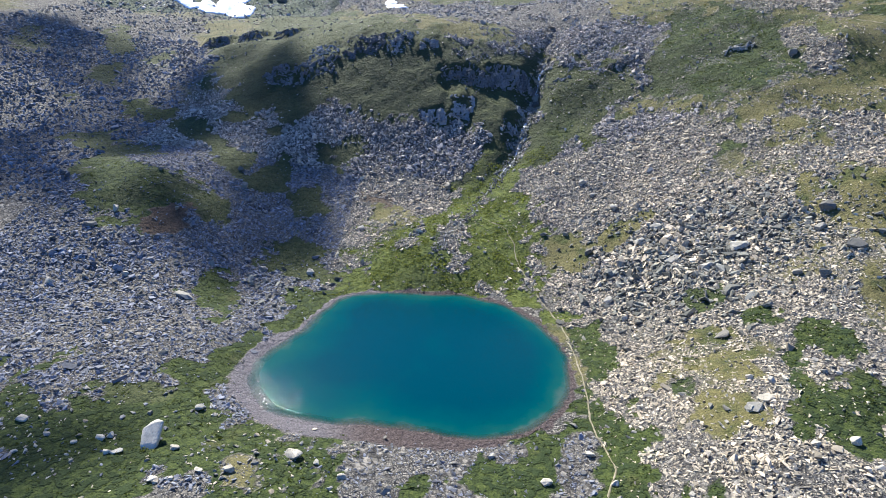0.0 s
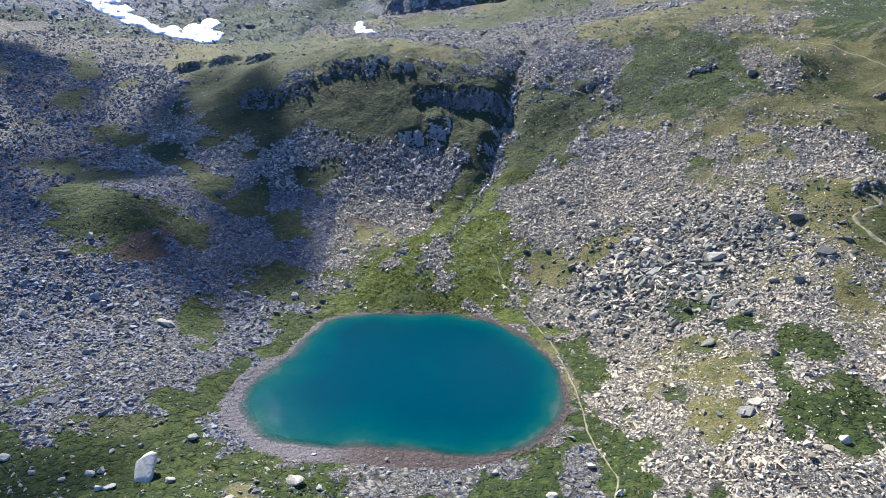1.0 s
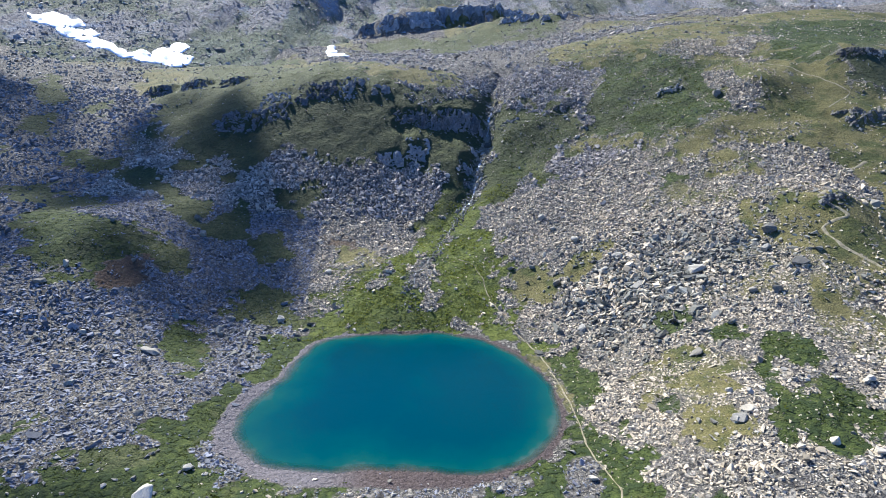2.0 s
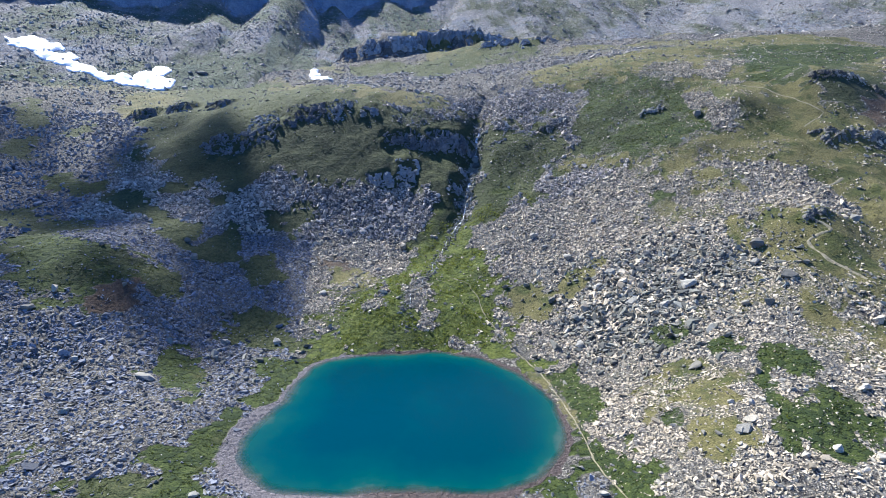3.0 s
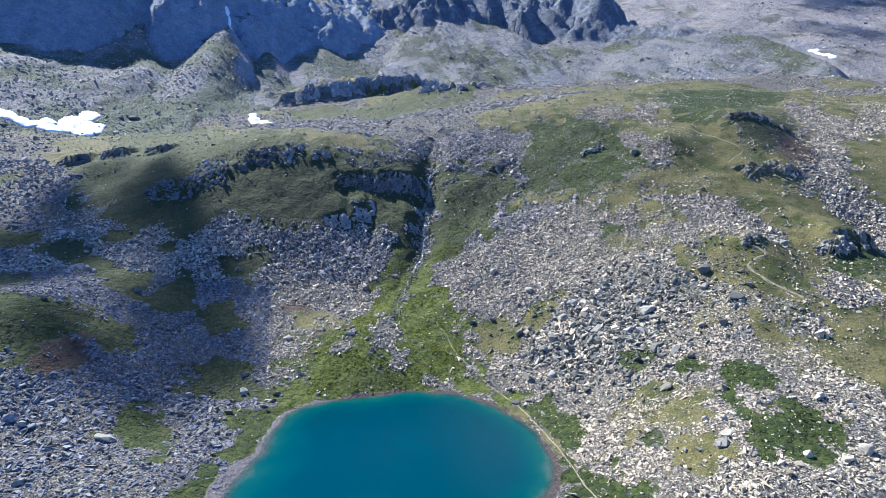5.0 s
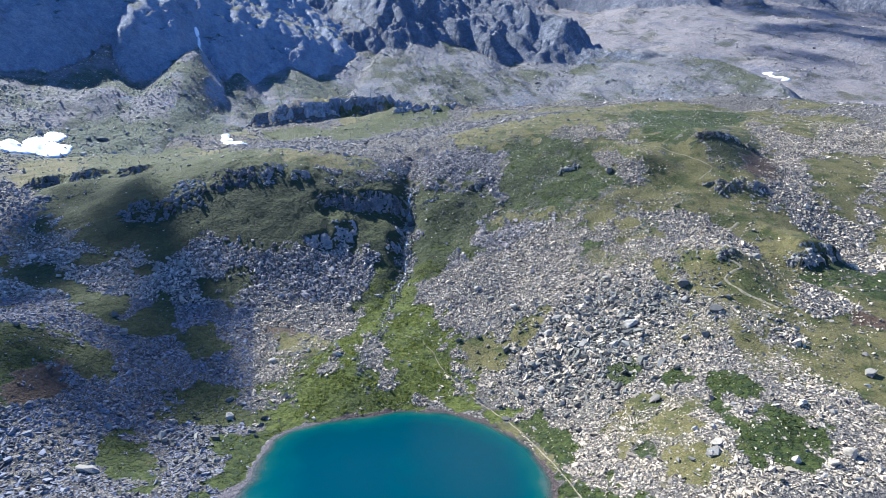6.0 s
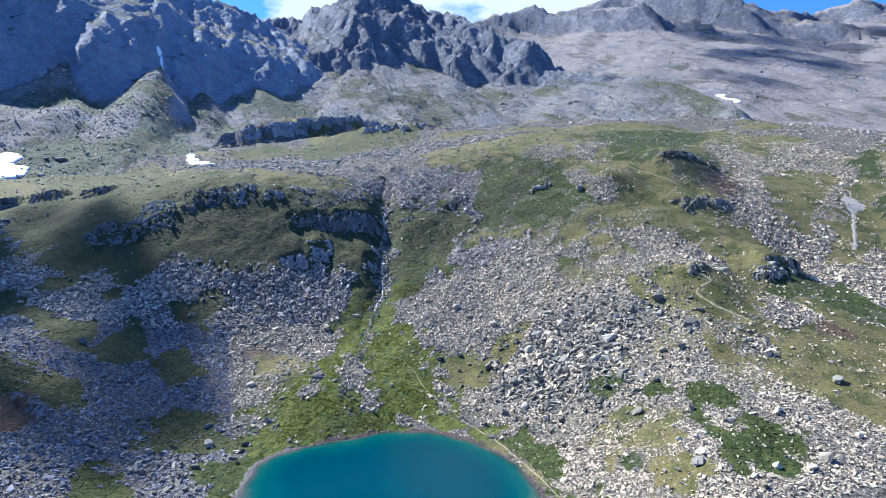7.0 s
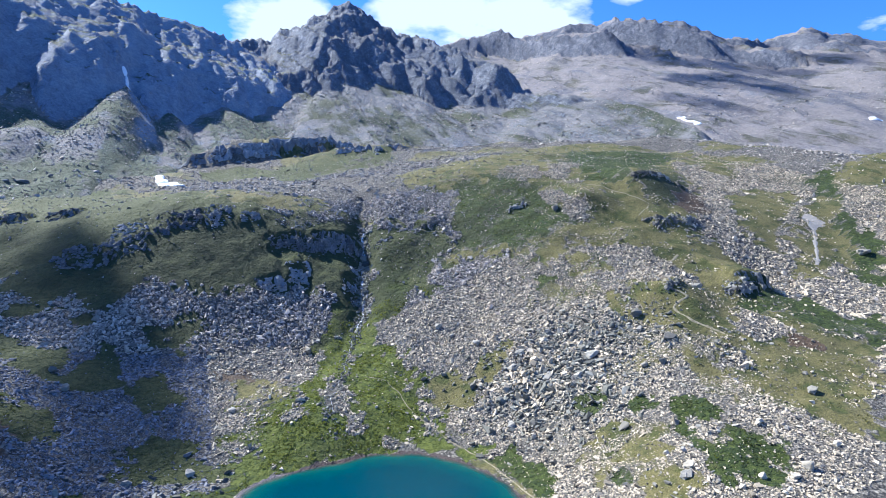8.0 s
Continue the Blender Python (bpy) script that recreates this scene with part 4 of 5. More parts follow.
def cloud(spots, level, seed, words):
    """A flat-bottomed heap of puffs at one level of the air, over the places (x, y, z, radius) that it shades."""
    rng = random.Random(seed)
    toward = Vector((math.sin(_sa) * math.cos(_sh), math.cos(_sa) * math.cos(_sh), math.sin(_sh)))
    bm = bmesh.new()
    for gx, gy, gz, r in spots:
        for k in range(5):
            at = Vector((gx, gy, gz)) + toward * ((level - gz) / toward.z)
            wide = r * (1.0 if k == 0 else rng.uniform(0.3, 0.6))
            at += Vector((rng.gauss(0, 0.55 * r), rng.gauss(0, 0.55 * r), rng.gauss(0, 0.15 * r))) * (k > 0)
            bmesh.ops.create_icosphere(bm, subdivisions=2, radius=1.0, matrix=Matrix.Translation(at) @ pose(0, 0, 0, 0, 0, rng.uniform(0, 360)) @ Matrix.Diagonal((wide * 1.1, wide, wide * 0.35, 1)))
    for v in bm.verts:
        v.co += 0.12 * spots[0][3] * noise.noise_vector(v.co / (0.8 * spots[0][3]))
    me = bpy.data.meshes.new("cloud")
    bm.to_mesh(me)
    bm.free()
    me.materials.append(CLOUD)
    return tagged(new("cloud", me), words, "cloud", kind="structure")


cloud(((-54, 172, 11, 13), (-70, 183, 16, 15), (-76, 152, 8, 11), (-64, 156, 7, 9), (-62, 195, 18, 15), (-150, 228, 32, 20), (-80, 236, 36, 18), (-86, 258, 52, 13), (-62, 216, 28, 14), (-120, 292, 60, 15), (-92, 286, 62, 11), (-104, 232, 36, 13), (-130, 264, 48, 14),
       (-90, 160, 16, 9), (-84, 158, 14, 8), (-122, 206, 28, 20), (-118, 238, 40, 18), (-112, 214, 30, 16), (-190, 290, 52, 26), (-232, 300, 62, 30), (-142, 166, 22, 15), (-172, 190, 28, 18), (-127, 164, 22, 12), (-160, 200, 28, 16), (-72, 62, 4, 10), (-76, 76, 4, 6), (-63, 69, 4, 10)),
      900, 1, "thin white drifting fair-weather cloud high above the lake")

cloud(((1115, 1059, 479, 75), (971, 878, 365, 55), (833, 745, 279, 42), (1058, 793, 342, 60), (1022, 707, 297, 48), (1242, 912, 426, 75), (1408, 850, 463, 55)), 1500, 2, "thin white drifting fair-weather cloud above a far ridge")


# ---- lake ----
def make_lake():
    turns, rings = 180, 26
    b = np.linspace(0, 2 * np.pi, turns, endpoint=False)
    edge = shore_radius(b) + 1.2
    co, deep = [(LAKE[0], LAKE[1], 0.0)], [1.0]
    for k in range(1, rings + 1):
        f = 1 - (1 - k / rings) ** 1.6
        x, y = LAKE[0] + f * edge * np.sin(b), LAKE[1] + f * edge * np.cos(b)
        d = -shore_distance(x, y)[0]
        # the floor drops off faster below the headwall than on the gravelly south-west side
        slow = 3.0 + 7.0 * ramp01(100, 230, np.degrees(b) % 360) * (1 - ramp01(285, 330, np.degrees(b) % 360))
        co += list(zip(x, y, 0 * x))
        deep += list(np.clip(d / (slow + 6.0), 0, 1))
    me = bpy.data.meshes.new("lake")
    faces = [(0, 1 + (i + 1) % turns, 1 + i) for i in range(turns)]
    for k in range(rings - 1):
        a, c = 1 + k * turns, 1 + (k + 1) * turns
        faces += [(a + i, a + (i + 1) % turns, c + (i + 1) % turns, c + i) for i in range(turns)]
    me.from_pydata([tuple(map(float, p)) for p in co], [], faces)
    mark(me, "deep", np.array(deep))
    me.materials.append(WATER)
    me.update()
    bm = bmesh.new()
    bm.from_mesh(me)
    bmesh.ops.recalc_face_normals(bm, faces=bm.faces)
    if sum(f.normal.z for f in bm.faces) < 0:
        bmesh.ops.reverse_faces(bm, faces=bm.faces)
    for f in bm.faces:
        f.smooth = True
    bm.to_mesh(me)
    bm.free()
    return tagged(new("lake", me), "clear deep teal mountain lake with pale shallow margins", "lake", kind="structure")


make_lake()


# ---- stones ----
def stone_shapes(count, points, flat, seed, box=0.75):
    """Angular stones of unit size: hulls of scattered points, with all faces triangles."""
    rng = np.random.default_rng(seed)
    shapes = []
    while len(shapes) < count:
        bm = bmesh.new()
        for p in rng.normal(size=(points, 3)):
            p = p / np.linalg.norm(p) * rng.uniform(0.8, 1.0)
            p = np.sign(p) * np.abs(p) ** box
            bm.verts.new(Vector(p * np.array([0.62, 0.5, flat])))
        hull = bmesh.ops.convex_hull(bm, input=bm.verts)
        bmesh.ops.delete(bm, geom=list({v for v in bm.verts if not v.link_faces}), context="VERTS")
        bmesh.ops.triangulate(bm, faces=bm.faces)
        bmesh.ops.recalc_face_normals(bm, faces=bm.faces)
        bm.verts.index_update()
        shapes.append((np.array([v.co[:] for v in bm.verts]), np.array([[v.index for v in f.verts] for f in bm.faces])))
        bm.free()
    return shapes


def turns_on(normals, rng, tilt):
    """A random turn for each stone: spun about the slope's normal, and tipped."""
    n = normals + rng.normal(size=normals.shape) * tilt
    n /= np.linalg.norm(n, axis=1, keepdims=True)
    a = rng.normal(size=n.shape)
    u = np.cross(n, a)
    u /= np.linalg.norm(u, axis=1, keepdims=True)
    return np.stack([u, np.cross(n, u), n], axis=2)


def scattered(shapes, where, turns, sizes, rng):
    """One mesh's arrays from many placed shapes."""
    which = rng.integers(len(shapes), size=len(where))
    cos, faces, start = [], [], 0
    for k, (v, f) in enumerate(shapes):
        pick = np.nonzero(which == k)[0]
        if not len(pick):
            continue
        p = np.einsum("nij,nkj->nki", turns[pick], v[None] * sizes[pick][:, None, :]) + where[pick][:, None, :]
        cos.append(p.reshape(-1, 3))
        faces.append((f[None] + (np.arange(len(pick)) * len(v))[:, None, None] + start).reshape(-1, 3))
        start += len(pick) * len(v)
    return np.concatenate(cos), np.concatenate(faces)


SLABS = stone_shapes(20, 7, 0.40, 5)
BLOCKS = stone_shapes(14, 11, 0.42, 6, 0.8)


def field(rng, box, per_metre):
    n = int((box[1] - box[0]) * (box[3] - box[2]) * per_metre)
    return rng.uniform(box[0], box[1], n), rng.uniform(box[2], box[3], n)


def scree(box, per_metre, small, seed, words, turf_share=0.06, stand=1.0, rock=SCREE, shapes=SLABS + BLOCKS):
    rng = np.random.default_rng(seed)
    x, y = field(rng, box, per_metre)
    g, d, s, m = cover(x, y)
    dist, _ = shore_distance(x, y)
    rough = coarse(x, y)
    drifts = ramp01(-0.5, 0.2, fractal(x, y, 13.0, 3, 91))
    bare = ramp01(0.28, 0.68, 1 - g - 0.8 * d - 0.7 * s - 0.6 * m) * (1 - 0.85 * m) * (0.66 + 0.34 * drifts)
    ok = rng.random(len(x)) < np.clip(np.maximum(bare, turf_share * (0.4 + 1.6 * drifts) * (1 - m)) * (1 - 0.85 * rough), 0, 1)
    ok &= dist > 0.3
    ok &= np.abs(x - stream_x(y)) + 100 * (y < 150) > 1.5
    x, y, rough, bare = x[ok], y[ok], rough[ok], bare[ok]
    size = small * np.exp(rng.normal(0, 0.40, len(x))) * (1 + 1.5 * rough ** 2) * (0.75 + 0.25 * bare)
    sizes = np.column_stack([size * rng.uniform(0.9, 1.7, len(x)), size * rng.uniform(0.8, 1.2, len(x)), size * stand * rng.uniform(0.7, 1.5, len(x))])
    where = np.column_stack([x, y, on_ground(x, y) + 0.08 * stand * size])
    co, faces = scattered(shapes, where, turns_on(ground_normals(x, y), rng, 0.24 + 0.16 * stand), sizes, rng)
    me = mesh_from("scree", co, faces, False)
    me.materials.append(rock)
    return tagged(new("scree", me), words, "scree", kind="stuff")


scree((-125, -38, 62, 205), 4.8, 0.50, 11, "slope of loose grey angular scree blocks", 0.03, 0.75, HAZED_SCREE, SLABS)
scree((-85, -14, 58, 84), 0.30, 0.46, 22, "pale stones strewn over a green front meadow", 0.7, 1.0, SCREE, BLOCKS)
scree((-38, 30, 62, 84), 2.6, 0.40, 12, "grey gravel and stones along the lake outlet", 0.06, 0.8, HAZED_SCREE, SLABS)
scree((28, 100, 62, 150), 5.6, 0.46, 13, "bright grey scree with a field of big slabs", 0.05, 0.8, SCREE, SLABS)
scree((-38, 100, 143, 205), 4.4, 0.56, 14, "grey scree tongues between green meadow turf", 0.03, 1.0, SCREE, SLABS)
scree((-125, 100, 205, 285), 2.9, 0.66, 15, "grey scree aprons under a steep grassy headwall", 0.005, 1.3, HIGH_SCREE, SLABS)
scree((100, 150, 80, 285), 3.0, 0.56, 16, "scattered grey stones on a tan turf shoulder", 0.06, 1.3, SCREE, SLABS)
scree((35, 105, 200, 300), 0.30, 0.52, 23, "grey stones strewn over the turf of a shelf", 0.6, 1.1, HIGH_SCREE, SLABS)
scree((150, 330, 90, 330), 1.8, 0.68, 17, "pale stony gully and rubble on high slopes", 0.012, 1.1, SCREE, SLABS)
scree((-260, -125, 150, 330), 1.0, 0.72, 18, "dark grey blocky scree high on a slope", 0.04, 1.3, HAZED_SCREE, SLABS)
scree((-260, 300, 285, 520), 0.30, 0.86, 19, "scattered grey rubble on the upper shelf", 0.12, 1.2, HIGH_SCREE, SLABS)
scree((330, 560, 150, 480), 0.18, 1.0, 20, "pale rubble strewn over a high stony plateau", 0.25, 1.2, HIGH_SCREE, SLABS)


def talus(which, box, per_metre, size, seed, words):
    """Blocks fallen from a mountain's face, lying on its talus."""
    rng = np.random.default_rng(seed)
    _, crest, how, _, _, _ = MASSIFS[which]
    x, y = field(rng, box, per_metre)
    z, edge = massif(x, y, crest, *how)
    low = height(x, y)
    drift = ramp01(-0.5, 0.3, fractal(x, 0.5 * y, 40.0, 4, seed))
    ok = (edge < 0.4) & (z - 4 > low) & (rng.random(len(x)) < 0.25 + 0.75 * drift)
    x, y, z = x[ok], y[ok], z[ok]
    k = size * np.exp(rng.normal(0, 0.4, len(x)))
    sizes = np.column_stack([k * rng.uniform(0.9, 1.5, len(x)), k, k * rng.uniform(0.9, 1.6, len(x))])
    up = np.tile(np.array([[0.0, -0.3, 1.0]]), (len(x), 1))
    co, faces = scattered(SLABS, np.column_stack([x, y, z - 4]), turns_on(up, rng, 0.35), sizes, rng)
    me = mesh_from("talus_blocks", co, faces, False)
    me.materials.append(HIGH_SCREE)
    return tagged(new("talus_blocks", me), words, "talus", kind="stuff")


talus(0, (-420, 130, 380, 820), 0.12, 1.35, 51, "grey fallen blocks on green and grey talus cones")
talus(2, (560, 1700, 560, 1500), 0.016, 1.9, 53, "pale rubble on the slopes of a distant ridge")
talus(1, (40, 640, 440, 1150), 0.075, 1.6, 52, "grey scree blocks below a craggy mountain ridge")


def slab_field(centre, spread, count, seed, words, rock=SLAB):
    """Big tumbled slabs, lying across one another."""
    rng = np.random.default_rng(seed)
    x, y = rng.normal(centre[0], spread[0], count), rng.normal(centre[1], spread[1], count)
    g, d, s, m = cover(x, y)
    ok = (rng.random(count) > 0.9 * g + 0.5 * d) & (shore_distance(x, y)[0] > 4)
    x, y = x[ok], y[ok]
    k = 0.90 * np.exp(rng.normal(0, 0.38, len(x)))
    sizes = np.column_stack([k * rng.uniform(1.0, 1.9, len(x)), k * rng.uniform(0.8, 1.2, len(x)), k * rng.uniform(0.7, 1.5, len(x))])
    where = np.column_stack([x, y, on_ground(x, y) + 0.12 * k])
    co, faces = scattered(SLABS + BLOCKS, where, turns_on(ground_normals(x, y), rng, 0.42), sizes, rng)
    me = mesh_from("slab_field", co, faces, False)
    me.materials.append(rock)
    return tagged(new("slab_field", me), words, "boulder field", kind="stuff")


def boulder_field(centre, spread, count, seed, words):
    """A heap whose biggest slabs lie loose, one by one."""
    rng = np.random.default_rng(seed)
    root = tagged(new("boulder_field"), words, "boulder field")
    base = float(on_ground(centre[0], centre[1]))
    root.matrix_world = pose(centre[0], centre[1], base)
    meshes = []
    for v, f in SLABS[:8] + BLOCKS[:8]:
        me = mesh_from("slab", v, f, False)
        me.materials.append(LYING)
        meshes.append(me)
    x, y = rng.normal(centre[0], spread[0], count), rng.normal(centre[1], spread[1], count)
    m = turns_on(ground_normals(x, y), rng, 0.34)
    z = on_ground(x, y)
    for k in range(count):
        size = 0.88 * math.exp(rng.normal(0, 0.34))
        slab = new("slab", meshes[k % len(meshes)])
        slab.parent = root
        slab.matrix_basis = Matrix.Translation((x[k] - centre[0], y[k] - centre[1], z[k] - base + 0.2 * size)) @ Matrix(m[k].tolist()).to_4x4() @ Matrix.Diagonal(
            (size * rng.uniform(1.0, 1.9), size * rng.uniform(0.8, 1.2), size * rng.uniform(0.6, 1.1), 1))
    return root


boulder_field((67, 142), (16, 10), 290, 40, "heap of big greenish grey slabs with dark gaps")
slab_field((66, 142), (18, 12), 2300, 41, "tumbled greenish grey slabs with dark gaps between")
slab_field((57, 124), (10, 8), 300, 42, "scattered greenish grey slabs below a boulder field")
slab_field((124, 149), (5, 4), 90, 45, "pale broken slabs on the brow of a turf nose", SCREE)
slab_field((-49, 139), (8, 7), 190, 44, "pale tumbled blocks between shore turf and meadow")
slab_field((-80, 128), (22, 14), 160, 43, "dark grey blocks heaped on a shaded scree slope")


# ---- low alpine shrubs and grass clumps ----
def clump_shapes(count, leaves, seed):
    rng = np.random.default_rng(seed)
    shapes = []
    for _ in range(count):
        v, f = [], []
        for k in range(leaves):
            a, r = rng.uniform(0, 2 * math.pi), 0.45 * math.sqrt(rng.uniform(0, 1))
            base = np.array([r * math.cos(a), r * math.sin(a), -0.08])
            tip = base * np.array([1.6, 1.6, 0]) + np.array([rng.normal(0, 0.15), rng.normal(0, 0.15), rng.uniform(0.14, 0.34) * (1.15 - r)])
            side = np.array([-math.sin(a + rng.normal(0, 0.8)), math.cos(a), rng.normal(0, 0.2)]) * rng.uniform(0.10, 0.22)
            mid = (base + tip) / 2 + np.array([0, 0, 0.10])
            i = len(v)
            v += [base, mid + side, mid - side, tip]
            f += [(i, i + 1, i + 2), (i + 1, i + 3, i + 2)]
        shapes.append((np.array(v), np.array(f)))
    return shapes


CLUMPS = clump_shapes(8, 6, 21)


def tufts(box, per_metre, size, seed, dry, words, leaf=TUFT):
    rng = np.random.default_rng(seed)
    x, y = field(rng, box, per_metre)
    g, d, s, m = cover(x, y)
    want = (0.35 * d + 0.25 * s) if dry else g
    drifts = ramp01(-0.45, 0.35, fractal(x, y, 6.0, 3, 95))
    ok = rng.random(len(x)) < want * (0.15 + 0.85 * drifts)
    x, y = x[ok], y[ok]
    k = size * np.exp(rng.normal(0, 0.35, len(x)))
    sizes = np.column_stack([k * rng.uniform(0.9, 1.5, len(x)), k, k * rng.uniform(0.7, 1.2, len(x))])
    where = np.column_stack([x, y, on_ground(x, y)])
    co, faces = scattered(CLUMPS, where, turns_on(ground_normals(x, y) * 0.5 + np.array([0, 0, 0.5]), rng, 0.12), sizes, rng)
    me = mesh_from("turf_tufts", co, faces, False)
    me.materials.append(HEATH if dry else leaf)
    return tagged(new("turf_tufts", me), words, "alpine turf", kind="stuff")


tufts((-125, 45, 60, 180), 1.0, 0.50, 31, False, "low green alpine shrubs and grass clumps")
tufts((-42, 48, 138, 215), 3.0, 0.55, 35, False, "bright green meadow grass along a brook", MEADOW)
tufts((45, 140, 60, 180), 0.9, 0.75, 32, False, "low green alpine clumps between pale stones")
tufts((-125, 140, 180, 285), 0.6, 0.36, 33, False, "dark green heath clumps on a steep headwall")
tufts((35, 175, 165, 300), 0.7, 0.62, 36, False, "low dark shrubs on the turf of a shelf")
tufts((30, 150, 62, 285), 0.7, 0.7, 34, True, "dry tan grass tufts on a stony slope")


# ---- crags ----
def rock_blocks(material):
    """The angular blocks of which outcrops are made, as shared meshes."""
    made = []
    for v, f in BLOCKS:
        me = mesh_from("block", v, f, False)
        me.materials.append(material)
        made.append(me)
    return made


def outcrop(x, y, half, seed, blocks, words, group, coarse_by, material, lying=False):
    """The bare rock of a step in the slope: ledges and joints on its face, turf pockets between, and loose blocks at its foot. Lying: bare rock all over the slope, not at the step alone."""
    rng = np.random.default_rng(seed)
    hw, hd, hh = half
    root = tagged(new("rock_outcrop"), words, "rock outcrop", group)
    base = float(height(np.array([x]), np.array([y - 0.2 * hd]))[0])
    root.matrix_world = pose(x, y, base)
    nu, nv = int(np.clip(hw * 5.5 / coarse_by, 36, 104)), int(np.clip(hd * 10.0 / coarse_by, 34, 66))
    u, v = np.meshgrid(np.linspace(-1.2, 1.2, nu), np.linspace(-0.95, 0.55, nv))
    px, py = u * hw, v * hd
    ground_z = height(x + px, y + py) - base
    fall, swell = cliff_steps(x + px, y + py)
    bare = np.maximum(fall, ramp01(-0.75, -0.45, v) * swell) / (0.46 * hh)
    if lying:
        bare = np.maximum(bare, (1 - ramp01(0.55, 1.05, np.abs(u) + 0.35 * fractal(px, py, 0.5 * hd, 3, seed + 5))) * ramp01(-0.95, -0.65, v))
    # jointed slabs, each standing out a little more or less than the next
    joint = np.column_stack([rng.uniform(-1.2, 1.2, int(26 + 4.0 * hw / coarse_by)), rng.uniform(-0.95, 0.55, int(26 + 4.0 * hw / coarse_by))])
    warp = 0.10 * fractal(px, py, 2.5 * coarse_by, 3, seed)
    near = np.argmin(((u - joint[:, 0, None, None]) * hw / hd + warp) ** 2 + 0.8 * (v - joint[:, 1, None, None] - warp) ** 2, axis=0)
    step = rng.uniform(-0.45, 0.55, len(joint))[near]
    lean = rng.normal(0, 0.5, (len(joint), 2))[near]
    tilt = lean[..., 0] * (u - joint[near, 0]) * hw / hd + lean[..., 1] * (v - joint[near, 1])
    rocky = ramp01(0.04, 0.25, bare) * (1 - ramp01(-0.55, -0.9, v)) * (1 - ramp01(0.05, 0.45, v))
    rocky = rocky * ramp01(-0.35, 0.10, fractal(px + 50, py, 2.6 * coarse_by, 4, seed + 8, 0.7) + 0.22)
    # ledges along the tilted bedding
    bed = 0.95 * coarse_by
    k = (ground_z + 0.18 * px + 0.5 * coarse_by * fractal(px, py, 3.0 * coarse_by, 3, seed + 9)) / bed
    ledge = bed * (np.floor(k) + ramp01(0.5, 0.95, k - np.floor(k)) - k)
    rough = fractal(px, py + 1.3 * ground_z, 1.3 * coarse_by, 4, seed + 6, 0.62)
    lz = ground_z + rocky * (0.8 * ledge + coarse_by * (0.40 + 0.35 * step + 0.35 * tilt)) + 0.20 * coarse_by * rough - 0.40 * coarse_by * (1 - 0.5 * rocky)
    lz = lz - 1.5 * coarse_by * ramp01(1.0, 1.2, np.abs(u))
    ly = py - coarse_by * rocky * (0.45 + 1.0 * step + 0.5 * tilt + 0.40 * rough)
    flat = np.arange(u.size).reshape(u.shape)
    quads = np.column_stack([flat[:-1, :-1].ravel(), flat[:-1, 1:].ravel(), flat[1:, 1:].ravel(), flat[1:, :-1].ravel()])
    me = mesh_from("rock_face", np.column_stack([px.ravel(), ly.ravel(), lz.ravel()]), quads, False)
    me.materials.append(material)
    new("rock_face", me).parent = root
    # loose blocks at its foot and along its ends
    for k in range(int(5 + 0.4 * hw)):
        qx, qy = rng.uniform(-1.0, 1.0) * hw, rng.uniform(-1.3, -0.5) * hd
        size = 0.40 * coarse_by * math.exp(rng.normal(0.1, 0.4))
        blk = new("block", blocks[int(rng.integers(len(blocks)))])
        blk.parent = root
        blk.matrix_basis = pose(qx, qy, float(height(np.array([x + qx]), np.array([y + qy]))[0]) - base + 0.15 * size, rng.normal(0, 14), rng.normal(0, 14), rng.uniform(0, 360)) @ Matrix.Diagonal(
            (size * rng.uniform(1.4, 2.4), size * rng.uniform(1.2, 2.0), size * rng.uniform(1.0, 1.8), 1))
    return root


seed_step = 400
near_blocks, far_blocks = rock_blocks(CRAG), rock_blocks(CRAG_FAR)
for spots, blocks, words, group, by, rock in (
        (RAVINE_CLIFFS + LIP_CLIFFS, near_blocks, "dark fractured rock outcrop on a steep grassy headwall", "headwall crags", 1.0, CRAG),
        (EAST_CLIFFS, near_blocks, "dark jointed rock outcrop on a tan turf shoulder", "shoulder crags", 0.75, CRAG_EAST),
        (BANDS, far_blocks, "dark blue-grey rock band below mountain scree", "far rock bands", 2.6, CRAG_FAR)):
    for cx, cy, hw, hh, hd in spots:
        seed_step += 1
        outcrop(cx, cy, (hw, hd, hh), seed_step, blocks, words, group, by, rock, (cx, cy, hw, hh, hd) in LIP_CLIFFS)


# ---- boulders ----
def boulder_mesh(name, seed, points=15):
    """A weathered block: a hull with softened, chipped edges."""
    rng = np.random.default_rng(seed)
    bm = bmesh.new()
    for p in rng.normal(size=(points, 3)):
        p = p / np.linalg.norm(p)
        p = np.sign(p) * np.abs(p) ** 0.75
        bm.verts.new(Vector(p * 0.5 * rng.uniform(0.8, 1.0)))
    bmesh.ops.convex_hull(bm, input=bm.verts)
    bmesh.ops.delete(bm, geom=[v for v in bm.verts if not v.link_faces], context="VERTS")
    bmesh.ops.bevel(bm, geom=bm.edges[:], offset=0.018, segments=1, affect="EDGES")
    bmesh.ops.triangulate(bm, faces=bm.faces)
    bmesh.ops.subdivide_edges(bm, edges=bm.edges[:], cuts=1, use_grid_fill=True)
    for v in bm.verts:
        q = v.co * 4
        v.co += v.co.normalized() * 0.055 * noise.fractal(q + Vector((seed, 0, 0)), 1.0, 2.0, 3)
    bmesh.ops.recalc_face_normals(bm, faces=bm.faces)
    me = bpy.data.meshes.new(name)
    bm.to_mesh(me)
    bm.free()
    return me


